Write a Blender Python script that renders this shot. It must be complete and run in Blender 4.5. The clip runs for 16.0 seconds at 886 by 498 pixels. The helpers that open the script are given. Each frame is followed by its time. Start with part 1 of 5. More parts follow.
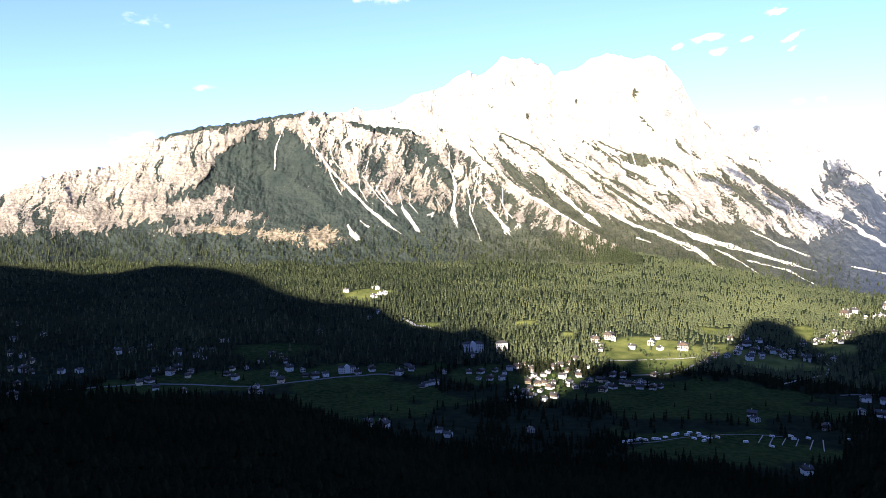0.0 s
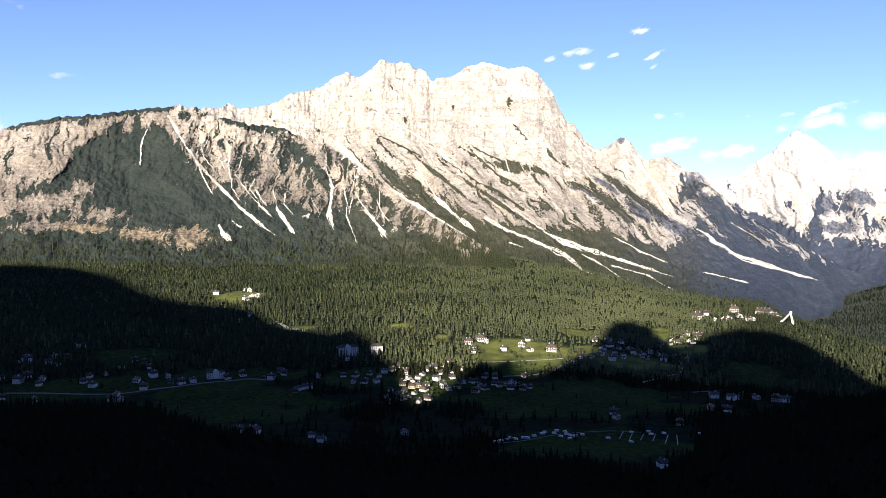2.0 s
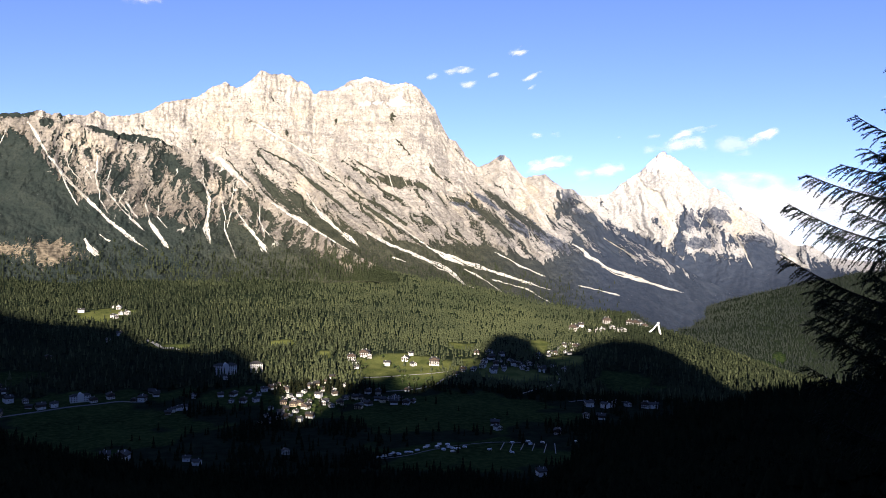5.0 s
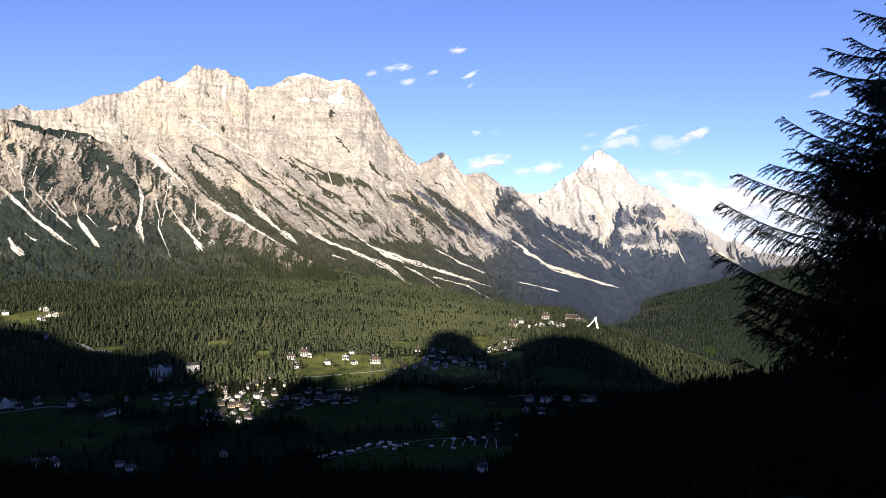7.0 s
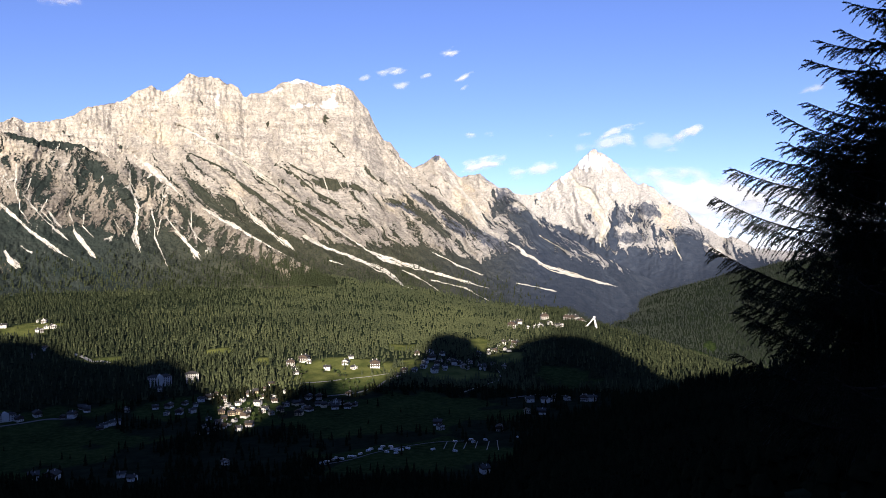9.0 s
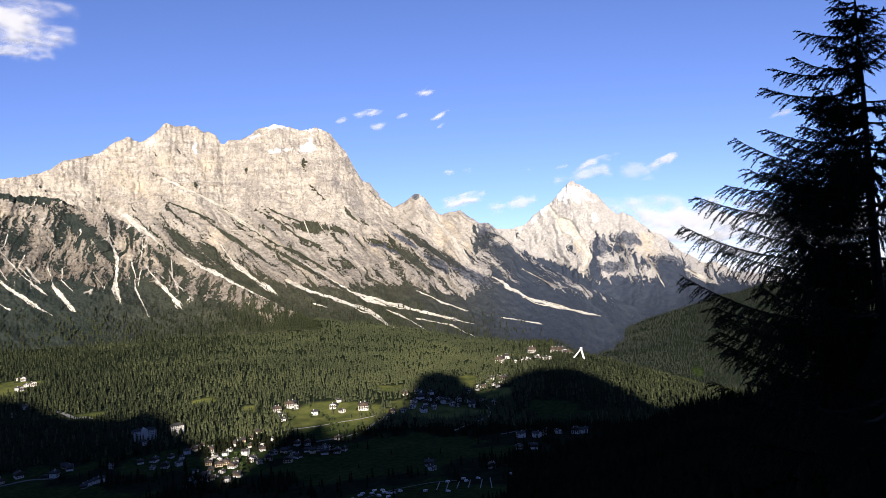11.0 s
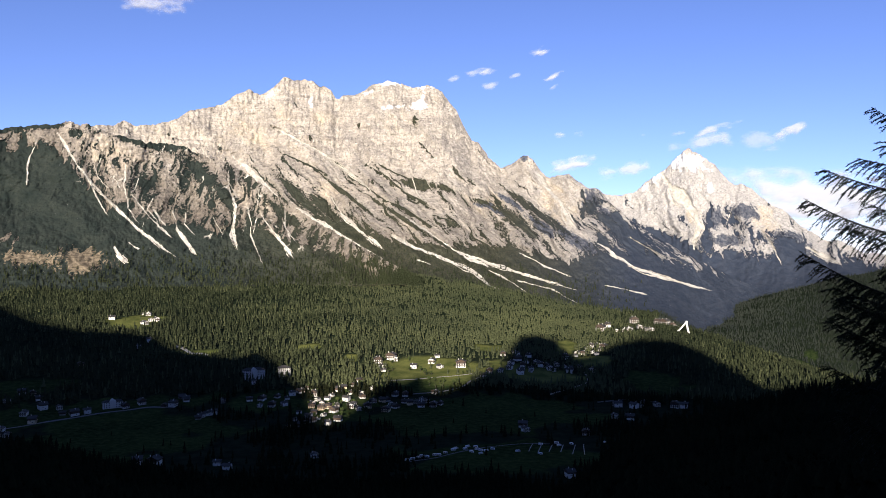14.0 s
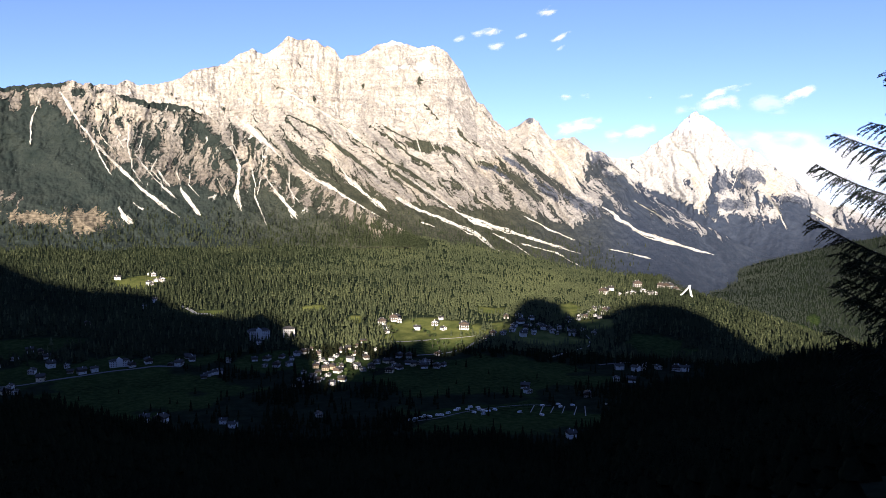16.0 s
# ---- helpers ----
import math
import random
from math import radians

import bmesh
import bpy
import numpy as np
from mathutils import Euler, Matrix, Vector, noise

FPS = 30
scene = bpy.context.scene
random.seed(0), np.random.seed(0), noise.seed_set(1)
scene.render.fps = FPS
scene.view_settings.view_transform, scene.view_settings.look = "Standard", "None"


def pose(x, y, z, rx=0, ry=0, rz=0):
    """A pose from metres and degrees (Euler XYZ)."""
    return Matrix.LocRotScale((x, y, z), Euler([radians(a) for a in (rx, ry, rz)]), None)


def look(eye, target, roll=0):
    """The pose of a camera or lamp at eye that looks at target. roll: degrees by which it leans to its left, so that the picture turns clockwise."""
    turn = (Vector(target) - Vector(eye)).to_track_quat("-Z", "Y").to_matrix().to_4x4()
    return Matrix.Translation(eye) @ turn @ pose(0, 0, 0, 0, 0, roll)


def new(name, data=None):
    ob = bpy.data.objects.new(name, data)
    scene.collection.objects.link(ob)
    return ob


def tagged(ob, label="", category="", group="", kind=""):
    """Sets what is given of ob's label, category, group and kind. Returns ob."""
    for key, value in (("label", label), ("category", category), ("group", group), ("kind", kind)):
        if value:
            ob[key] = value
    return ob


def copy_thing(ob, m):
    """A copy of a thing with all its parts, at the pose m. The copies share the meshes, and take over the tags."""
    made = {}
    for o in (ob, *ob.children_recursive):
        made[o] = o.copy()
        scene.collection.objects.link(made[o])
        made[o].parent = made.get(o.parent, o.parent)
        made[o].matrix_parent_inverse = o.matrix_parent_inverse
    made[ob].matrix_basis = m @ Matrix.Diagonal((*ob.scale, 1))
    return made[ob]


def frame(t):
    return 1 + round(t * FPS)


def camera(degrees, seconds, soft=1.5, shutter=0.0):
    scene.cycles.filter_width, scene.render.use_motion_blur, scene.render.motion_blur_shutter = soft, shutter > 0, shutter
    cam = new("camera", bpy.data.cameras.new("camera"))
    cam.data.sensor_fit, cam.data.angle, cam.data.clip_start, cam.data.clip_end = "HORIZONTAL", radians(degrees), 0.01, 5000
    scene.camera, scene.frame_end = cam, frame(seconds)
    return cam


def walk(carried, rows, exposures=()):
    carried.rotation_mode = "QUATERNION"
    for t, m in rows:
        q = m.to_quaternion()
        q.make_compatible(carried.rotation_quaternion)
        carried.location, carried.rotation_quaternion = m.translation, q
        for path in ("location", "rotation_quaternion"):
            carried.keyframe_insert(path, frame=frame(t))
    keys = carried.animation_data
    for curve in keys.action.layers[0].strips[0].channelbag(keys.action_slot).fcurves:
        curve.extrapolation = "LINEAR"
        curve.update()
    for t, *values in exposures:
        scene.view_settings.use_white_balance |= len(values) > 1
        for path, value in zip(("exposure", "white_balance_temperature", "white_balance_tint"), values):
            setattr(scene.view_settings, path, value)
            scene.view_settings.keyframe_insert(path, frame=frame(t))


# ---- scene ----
EYE = 270.0
ROWS = (
    (0, -0.150, 0.036, -0.030, 1.42, -1.71, 0.29),
    (0.5, -0.150, 0.036, -0.030, -1.97, -2.20, 1.02),
    (1, -0.150, 0.036, -0.030, -2.36, -2.26, 1.16),
    (1.2, -0.150, 0.036, -0.030, -3.17, -2.37, 0.74),
    (1.5, -0.150, 0.036, -0.030, -4.14, -2.47, 0.70),
    (2, -0.150, 0.036, -0.030, -7.96, -1.46, -0.71),
    (2.5, -0.150, 0.036, -0.030, -7.57, -1.56, 0.10),
    (3, -0.150, 0.036, -0.030, -7.63, -1.40, 0.09),
    (3.5, -0.150, 0.036, -0.030, -8.34, -0.81, 0.13),
    (4, -0.150, 0.036, -0.030, -9.57, -0.57, -0.29),
    (4.5, -0.166, 0.036, -0.040, -11.88, -0.25, -0.65),
    (4.7, -0.180, 0.030, -0.040, -14.58, -0.26, -0.96),
    (6.8, -0.270, 0.012, -0.025, -20.95, -0.12, -0.50),
    (7, -0.270, 0.000, -0.025, -21.37, -0.37, -0.50),
    (7.5, -0.251, 0.023, -0.023, -21.51, -0.35, -1.11),
    (8, -0.241, 0.036, -0.018, -21.01, -0.01, -1.16),
    (8.5, -0.254, 0.042, -0.011, -20.43, -0.19, 0.04),
    (9, -0.200, 0.040, -0.050, -21.60, -0.16, 0.82),
    (9.2, -0.258, -0.015, -0.060, -23.22, 0.88, 2.16),
    (11.3, 0.081, 0.024, 0.012, -22.42, 3.05, 3.91),
    (11.5, 0.096, 0.050, 0.017, -21.71, 3.42, 4.44),
    (12, 0.065, 0.004, 0.021, -22.49, 3.86, 4.68),
    (12.5, 0.097, 0.052, 0.017, -17.32, 2.78, 4.24),
    (13, 0.076, 0.049, 0.015, -17.68, 1.96, 4.18),
    (13.5, 0.052, 0.044, 0.007, -13.32, 1.13, 3.45),
    (14, 0.043, 0.017, -0.020, -14.97, -0.08, 0.20),
    (14.5, 0.073, 0.064, -0.011, -15.82, -0.93, -0.40),
    (15, 0.033, 0.042, -0.024, -15.48, -2.98, -0.30),
    (15.5, 0.010, 0.006, -0.037, -14.99, -2.91, -0.14),
    (16, 0.001, 0.032, -0.028, -14.65, -2.93, -0.19),
)
cam = camera(61.0, 16.0, soft=0.65)
walk(cam, [(t, pose(x, y, EYE + z, 90 + pitch, roll, yaw)) for t, x, y, z, yaw, pitch, roll in ROWS],
     exposures=((0.0, 2.45), (0.3, 1.9), (0.6, 1.76), (1.5, 1.72), (3.0, 1.62), (4.5, 1.5), (7.0, 1.27), (9.0, 1.25), (11.5, 1.05), (12.5, 0.93), (13.5, 1.05), (14.5, 1.22), (15.2, 1.36), (16.0, 1.54)))

# ---- daylight: low evening sun from behind the lookout's right shoulder ----
SUN_BEARING, SUN_HEIGHT = 201.0, 18.0
world = bpy.data.worlds.new("evening_sky")
scene.world = world
world.use_nodes = True
wn = world.node_tree
wn.nodes.clear()
sky = wn.nodes.new("ShaderNodeTexSky")
sky.sky_type, sky.sun_disc = "NISHITA", False
sky.sun_elevation, sky.sun_rotation, sky.altitude = radians(SUN_HEIGHT), radians(SUN_BEARING), 3200
sky.air_density, sky.dust_density, sky.ozone_density = 1.0, 0.3, 2.0
bg = wn.nodes.new("ShaderNodeBackground")
bg.inputs["Strength"].default_value = 0.063
out = wn.nodes.new("ShaderNodeOutputWorld")
deep = wn.nodes.new("ShaderNodeMix")
deep.data_type, deep.blend_type, deep.inputs[0].default_value = "RGBA", "MULTIPLY", 1.0
deep.inputs[7].default_value = (0.88, 0.88, 1.28, 1)
wn.links.new(sky.outputs[0], deep.inputs[6])
wn.links.new(deep.outputs[2], bg.inputs["Color"])
wn.links.new(bg.outputs[0], out.inputs["Surface"])

SUN_WAY = Vector((math.sin(radians(SUN_BEARING)) * math.cos(radians(SUN_HEIGHT)), math.cos(radians(SUN_BEARING)) * math.cos(radians(SUN_HEIGHT)), math.sin(radians(SUN_HEIGHT))))
sun = new("sun", bpy.data.lights.new("sun", "SUN"))
sun.data.energy, sun.data.angle, sun.data.color = 5.0, radians(0.53), (1.0, 0.9, 0.78)
sun.matrix_world = look(SUN_WAY * 500, (0, 0, 0))


# ---- small maths ----
def smooth(lo, hi, x):
    t = np.clip((np.asarray(x, float) - lo) / (hi - lo), 0, 1)
    return t * t * (3 - 2 * t)


PERM = np.random.RandomState(7).permutation(512)


def perlin(x, y, seed=0):
    x, y = np.broadcast_arrays(np.asarray(x, float), np.asarray(y, float))
    xi, yi = np.floor(x).astype(int), np.floor(y).astype(int)
    xf, yf = x - xi, y - yi

    def corner(i, j):
        h = PERM[(PERM[(xi + i + seed * 37) % 512] + yi + j) % 512] * (2 * np.pi / 512)
        return np.cos(h) * (xf - i) + np.sin(h) * (yf - j)
    u, v = xf ** 3 * (xf * (xf * 6 - 15) + 10), yf ** 3 * (yf * (yf * 6 - 15) + 10)
    a, b = corner(0, 0), corner(0, 1)
    a = a + u * (corner(1, 0) - a)
    b = b + u * (corner(1, 1) - b)
    return 1.4 * (a + v * (b - a))


def fbm(x, y, octaves=4, seed=0, gain=0.5):
    total, size = 0, 1.0
    for k in range(octaves):
        total = total + size * perlin(x * 2 ** k + 13.7 * k, y * 2 ** k + 5.1 * k, seed + k)
        size *= gain
    return total


def knots(x, pairs):
    p = np.array(pairs, float)
    return np.interp(x, p[:, 0], p[:, 1])


def grid_mesh(name, X, Y, Z, **marks):
    """A sheet of quads from three (rows, columns) arrays, with named point values."""
    n, m = X.shape
    me = bpy.data.meshes.new(name)
    me.vertices.add(n * m)
    me.vertices.foreach_set("co", np.stack((X, Y, Z), -1).reshape(-1).astype(np.float32))
    i = (np.arange(n - 1)[:, None] * m + np.arange(m - 1)[None, :]).reshape(-1)
    quads = np.stack((i, i + 1, i + m + 1, i + m), -1).reshape(-1)
    me.loops.add(len(quads))
    me.loops.foreach_set("vertex_index", quads.astype(np.int32))
    me.polygons.add(len(i))
    me.polygons.foreach_set("loop_start", np.arange(0, len(quads), 4, dtype=np.int32))
    me.update(calc_edges=True)
    me.polygons.foreach_set("use_smooth", np.ones(len(i), dtype=bool))
    for key, value in marks.items():
        at = me.attributes.new(key, "FLOAT", "POINT")
        at.data.foreach_set("value", np.broadcast_to(value, (n, m)).reshape(-1).astype(np.float32))
    me.validate()
    return me


# ---- ground form: bearing in degrees clockwise from ahead, distance in metres ----
SLOPE_LEFT = ((0, 266), (450, 120), (620, 50), (780, 10), (850, 1), (1200, 0), (1300, 4), (1500, 28), (1700, 58), (2000, 95), (2500, 160), (3000, 215), (5200, 330))
SLOPE_RIGHT = ((0, 266), (450, 120), (620, 50), (780, 8), (850, 1), (1300, 0), (1500, 8), (1800, 32), (2200, 58), (3000, 82), (4000, 95), (5200, 120))
EDGE = ((-180, -6), (-60, -9), (-27, -10.7), (-20, -11.7), (-13, -12.3), (-11, -13.3), (-8, -14.5), (-4, -15.2), (0, -16.1), (5, -16.6), (17, -16.4), (24, -17), (26, -15.6), (27.5, -14), (29, -12.8), (32.6, -11.7), (36, -11), (38, -10), (40, -9.3), (46, -8), (60, -5), (180, -6))


RISE = ((30, -5.6), (33, -5.6), (36, -6.4), (39, -7.2), (41.5, -8.0), (46, -8.8), (60, -9))
FLANK = ((30, -5.8), (33.4, -5.3), (34.7, -4.5), (36, -3.95), (38, -3.25), (40.4, -2.7), (42.3, -2.1), (46, -1.2), (60, 0))


def ground_height(a, r):
    m = smooth(12, 30, a)
    z = knots(r, SLOPE_LEFT) * (1 - m) + knots(r, SLOPE_RIGHT) * m
    # a low wooded rise, a hollow behind it, and the flank of the side valley beyond
    rise = np.tan(np.radians(knots(a, RISE)))
    r1 = knots(a, ((30, 2150), (33, 2080), (36, 1980), (39, 1860), (42, 1740), (50, 1650)))
    z1, z2, z3 = EYE + r1 * rise - 13, EYE + 2330 * rise - 42, EYE + 3300 * np.tan(np.radians(knots(a, FLANK))) - 10
    far_side = np.where(r < r1, 8 + (z1 - 8) * np.clip((r - 1450) / (r1 - 1450), 0, 1), np.where(r < 2330, z1 + (z2 - z1) * np.clip((r - r1) / (2330 - r1), 0, 1), np.where(r < 3300, z2 + (z3 - z2) * np.clip((r - 2330) / 970, 0, 1), z3 - 0.16 * (r - 3300))))
    side = smooth(30.5, 34.5, a) * smooth(1450, 1700, r)
    z = z * (1 - side) + far_side * side
    z = z + 30 * smooth(44, 64, a) * smooth(700, 1300, r)
    x, y = r * np.sin(np.radians(a)), r * np.cos(np.radians(a))
    z = z + smooth(1300, 1700, r) * (9 * perlin(x / 260, y / 260, 3) + 5 * perlin(x / 90, y / 90, 4)) + smooth(700, 900, r) * 1.2 * perlin(x / 70, y / 70, 5)
    # the spur on which the lookout stands, with its wooded brink
    brink = EYE + 520 * np.tan(np.radians(knots(a, EDGE))) - 12
    near = np.where(r < 520, EYE - 1.7 + (brink - EYE + 1.7) * (np.clip(r, 0, 520) / 520) ** 0.93 - 15 * np.sin(np.pi * np.clip(r - 15, 0, 505) / 505), brink - (r - 520) * 0.62)
    near = near + smooth(20, 80, r) * 2.5 * perlin(x / 35, y / 35, 6)
    return np.maximum(z * smooth(420, 640, r) + (1 - smooth(420, 640, r)) * -200, near)


def place(a, r):
    """A point of the ground."""
    return float(r * math.sin(radians(a))), float(r * math.cos(radians(a))), float(ground_height(np.float64(a), np.float64(r)))
# ---- end of ground form ----

# ---- materials ----
class Nodes:
    """A node material under construction."""

    def __init__(self, name):
        self.mat = bpy.data.materials.new(name)
        self.mat.use_nodes = True
        self.tree = self.mat.node_tree
        self.tree.nodes.clear()
        self.end = self.tree.nodes.new("ShaderNodeOutputMaterial")
        self.coords = None

    def node(self, kind, **inputs):
        n = self.tree.nodes.new("ShaderNode" + kind)
        for key, value in inputs.items():
            self.feed(n, key.replace("_", " "), value)
        return n

    def feed(self, n, key, value):
        socket = n.inputs[int(key)] if key.isdigit() else n.inputs[key]
        if isinstance(value, bpy.types.NodeSocket):
            self.tree.links.new(value, socket)
        elif isinstance(value, (tuple, list)) and len(value) == 3 and socket.type == "RGBA":
            socket.default_value = (*value, 1)
        else:
            socket.default_value = value

    def where(self):
        if self.coords is None:
            self.coords = self.tree.nodes.new("ShaderNodeNewGeometry").outputs["Position"]
        return self.coords

    def noise(self, scale, detail=4.0, stretch=None, rough=0.6):
        v = self.where()
        if stretch:
            m = self.tree.nodes.new("ShaderNodeMapping")
            m.inputs["Scale"].default_value = stretch
            self.tree.links.new(v, m.inputs["Vector"])
            v = m.outputs[0]
        return self.node("TexNoise", Vector=v, Scale=scale, Detail=detail, Roughness=rough).outputs["Fac"]

    def mark(self, name):
        n = self.tree.nodes.new("ShaderNodeAttribute")
        n.attribute_name = name
        return n.outputs["Fac"]

    def ramp(self, fac, lo, hi, a=0.0, b=1.0):
        return self.node("MapRange", Value=fac, From_Min=lo, From_Max=hi, To_Min=a, To_Max=b).outputs[0]

    def mix(self, fac, a, b, how="MIX"):
        n = self.tree.nodes.new("ShaderNodeMix")
        n.data_type, n.blend_type = "RGBA", how
        for socket, value in ((n.inputs[0], fac), (n.inputs[6], a), (n.inputs[7], b)):
            if isinstance(value, bpy.types.NodeSocket):
                self.tree.links.new(value, socket)
            elif isinstance(value, tuple):
                socket.default_value = (*value, 1)
            else:
                socket.default_value = value
        return n.outputs[2]

    def maths(self, op, a, b=0.0):
        n = self.tree.nodes.new("ShaderNodeMath")
        n.operation = op
        for i, value in enumerate((a, b)):
            if isinstance(value, bpy.types.NodeSocket):
                self.tree.links.new(value, n.inputs[i])
            else:
                n.inputs[i].default_value = value
        return n.outputs[0]

    def random(self):
        return self.tree.nodes.new("ShaderNodeObjectInfo").outputs["Random"]

    def island(self):
        return self.tree.nodes.new("ShaderNodeNewGeometry").outputs["Random Per Island"]

    def finish(self, colour, rough=0.9, metal=0.0, bump=None, height=1.0, gloss=0.2):
        b = self.node("BsdfPrincipled", Roughness=rough, Metallic=metal)
        self.feed(b, "Base Color", colour)
        b.inputs["Specular IOR Level"].default_value = gloss
        if bump is not None:
            self.feed(b, "Normal", self.node("Bump", Height=bump, Distance=height, Strength=1.0).outputs[0])
        self.tree.links.new(b.outputs[0], self.end.inputs[0])
        return self.mat


def rock_material():
    k = Nodes("limestone_and_dwarf_pine")
    big, fine = k.noise(0.005, 5), k.noise(0.095, 6, rough=0.74)
    strata = k.noise(0.020, 6, (0.16, 0.16, 3.0), 0.66)
    cracks = k.noise(0.03, 6, (1.6, 1.6, 0.22), 0.7)
    beds = k.noise(0.065, 5, (0.14, 0.14, 2.6), 0.7)
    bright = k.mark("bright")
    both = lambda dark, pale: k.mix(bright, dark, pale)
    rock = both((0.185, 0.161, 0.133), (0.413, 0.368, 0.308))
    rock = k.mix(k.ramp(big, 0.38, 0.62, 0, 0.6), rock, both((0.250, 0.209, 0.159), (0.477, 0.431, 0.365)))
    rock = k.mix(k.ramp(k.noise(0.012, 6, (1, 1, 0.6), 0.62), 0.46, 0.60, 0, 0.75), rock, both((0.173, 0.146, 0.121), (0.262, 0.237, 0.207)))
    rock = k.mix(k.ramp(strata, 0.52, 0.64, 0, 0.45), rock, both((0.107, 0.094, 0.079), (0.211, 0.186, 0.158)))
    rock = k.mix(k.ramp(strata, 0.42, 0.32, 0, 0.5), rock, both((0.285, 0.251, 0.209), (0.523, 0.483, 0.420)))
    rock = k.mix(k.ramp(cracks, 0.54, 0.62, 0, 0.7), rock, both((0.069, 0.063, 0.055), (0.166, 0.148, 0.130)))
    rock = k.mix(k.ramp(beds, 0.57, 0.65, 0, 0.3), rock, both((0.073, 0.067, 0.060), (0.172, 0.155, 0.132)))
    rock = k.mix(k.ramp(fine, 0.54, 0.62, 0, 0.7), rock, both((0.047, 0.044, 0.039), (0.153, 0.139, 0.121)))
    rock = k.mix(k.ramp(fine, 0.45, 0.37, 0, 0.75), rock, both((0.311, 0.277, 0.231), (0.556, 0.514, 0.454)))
    # distance haze painted into the rock as a paler, cooler grey
    haze_share = k.maths("MULTIPLY", k.mark("haze"), 0.75)
    rock = k.mix(haze_share, rock, k.mix(k.ramp(fine, 0.42, 0.66), (0.483, 0.470, 0.447), (0.233, 0.232, 0.238)))
    rock = k.mix(k.maths("MULTIPLY", k.mark("ochre"), k.ramp(k.noise(0.02, 5), 0.3, 0.6, 0.15, 0.85)), rock, k.mix(k.ramp(fine, 0.4, 0.65), (0.56, 0.485, 0.375), (0.34, 0.28, 0.205)))
    scree = k.mix(k.ramp(k.noise(0.04, 5), 0.35, 0.65), (0.38, 0.355, 0.305), (0.58, 0.545, 0.475))
    patch = k.ramp(k.noise(0.018, 6), 0.3, 0.7)
    veg = k.mix(k.mark("grassy"), k.mix(patch, (0.016, 0.022, 0.020), (0.033, 0.039, 0.033)), k.mix(patch, (0.034, 0.035, 0.023), (0.066, 0.065, 0.042)))
    veg = k.mix(k.ramp(k.noise(0.15, 4, rough=0.7), 0.45, 0.65, 0, 0.7), veg, (0.013, 0.018, 0.017))
    # distance haze painted into far dwarf pine as a blue cast
    veg = k.mix(k.ramp(k.mark("haze"), 0, 1, 0, 0.85), veg, k.mix(k.ramp(k.noise(0.03, 6), 0.35, 0.65), (0.030, 0.040, 0.066), (0.046, 0.056, 0.082)))
    # blue-grey colour painted on for rock faces that lie in shade
    shaded_rock = k.mix(k.ramp(k.noise(0.05, 6, (1.4, 1.4, 0.5), 0.7), 0.38, 0.62), (0.036, 0.044, 0.066), (0.15, 0.155, 0.17))
    earth = k.mix(k.ramp(k.noise(0.06, 6, (1, 1, 2.5)), 0.35, 0.65), (0.055, 0.047, 0.034), (0.21, 0.17, 0.12))
    grain = k.maths("ADD", k.maths("MULTIPLY", k.noise(0.16, 5, rough=0.72), 0.6), k.maths("MULTIPLY", k.noise(0.07, 5, (1.5, 1.5, 0.4), 0.7), 0.4))
    run = k.noise(0.22, 4, (1.4, 1.4, 0.5), 0.75)

    def crisp(mark, by, spread, soft=0.12):
        edge = k.maths("ADD", k.ramp(k.mark(mark), 0, 1, -0.55, 1.55), k.maths("MULTIPLY", k.maths("SUBTRACT", by, 0.5), spread))
        return k.ramp(edge, 0.5 - soft, 0.5 + soft)
    c = k.mix(crisp("shaded_rock", grain, 4.5, 0.3), rock, shaded_rock)
    c = k.mix(crisp("veg", grain, 5.0), c, veg)
    c = k.mix(crisp("earth", grain, 6.0), c, earth)
    c = k.mix(crisp("scree", run, 1.6, 0.3), c, scree)
    c = k.mix(crisp("snow", grain, 6.0, 0.2), c, (0.62, 0.62, 0.63))
    relief = k.maths("ADD", k.maths("MULTIPLY", k.noise(0.09, 6, rough=0.66), 0.55), k.maths("ADD", k.maths("MULTIPLY", strata, 0.5), k.maths("MULTIPLY", cracks, 0.5)))
    calm = k.maths("SUBTRACT", 1.0, k.maths("MULTIPLY", crisp("veg", grain, 5.0), 0.7))
    return k.finish(c, 0.95, bump=k.maths("MULTIPLY", relief, calm), height=18.0, gloss=0.0)


def ground_material():
    k = Nodes("meadow_and_forest_floor")
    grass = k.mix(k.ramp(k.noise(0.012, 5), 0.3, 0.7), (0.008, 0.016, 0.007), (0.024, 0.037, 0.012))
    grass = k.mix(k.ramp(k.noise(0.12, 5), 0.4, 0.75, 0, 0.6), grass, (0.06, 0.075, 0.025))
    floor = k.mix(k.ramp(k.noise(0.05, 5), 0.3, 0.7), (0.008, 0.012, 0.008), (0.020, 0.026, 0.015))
    # brighter grass colour standing in for evening sun
    sunlit_grass = k.mix(k.ramp(k.noise(0.03, 5), 0.35, 0.65), (0.060, 0.072, 0.022), (0.125, 0.130, 0.040))
    c = k.mix(k.mark("meadow"), floor, k.mix(k.mark("sunlit_grass"), grass, sunlit_grass))
    c = k.mix(k.mark("road"), c, (0.30, 0.29, 0.26))
    return k.finish(c, 0.95, bump=k.noise(0.2, 6), height=1.5, gloss=0.0)


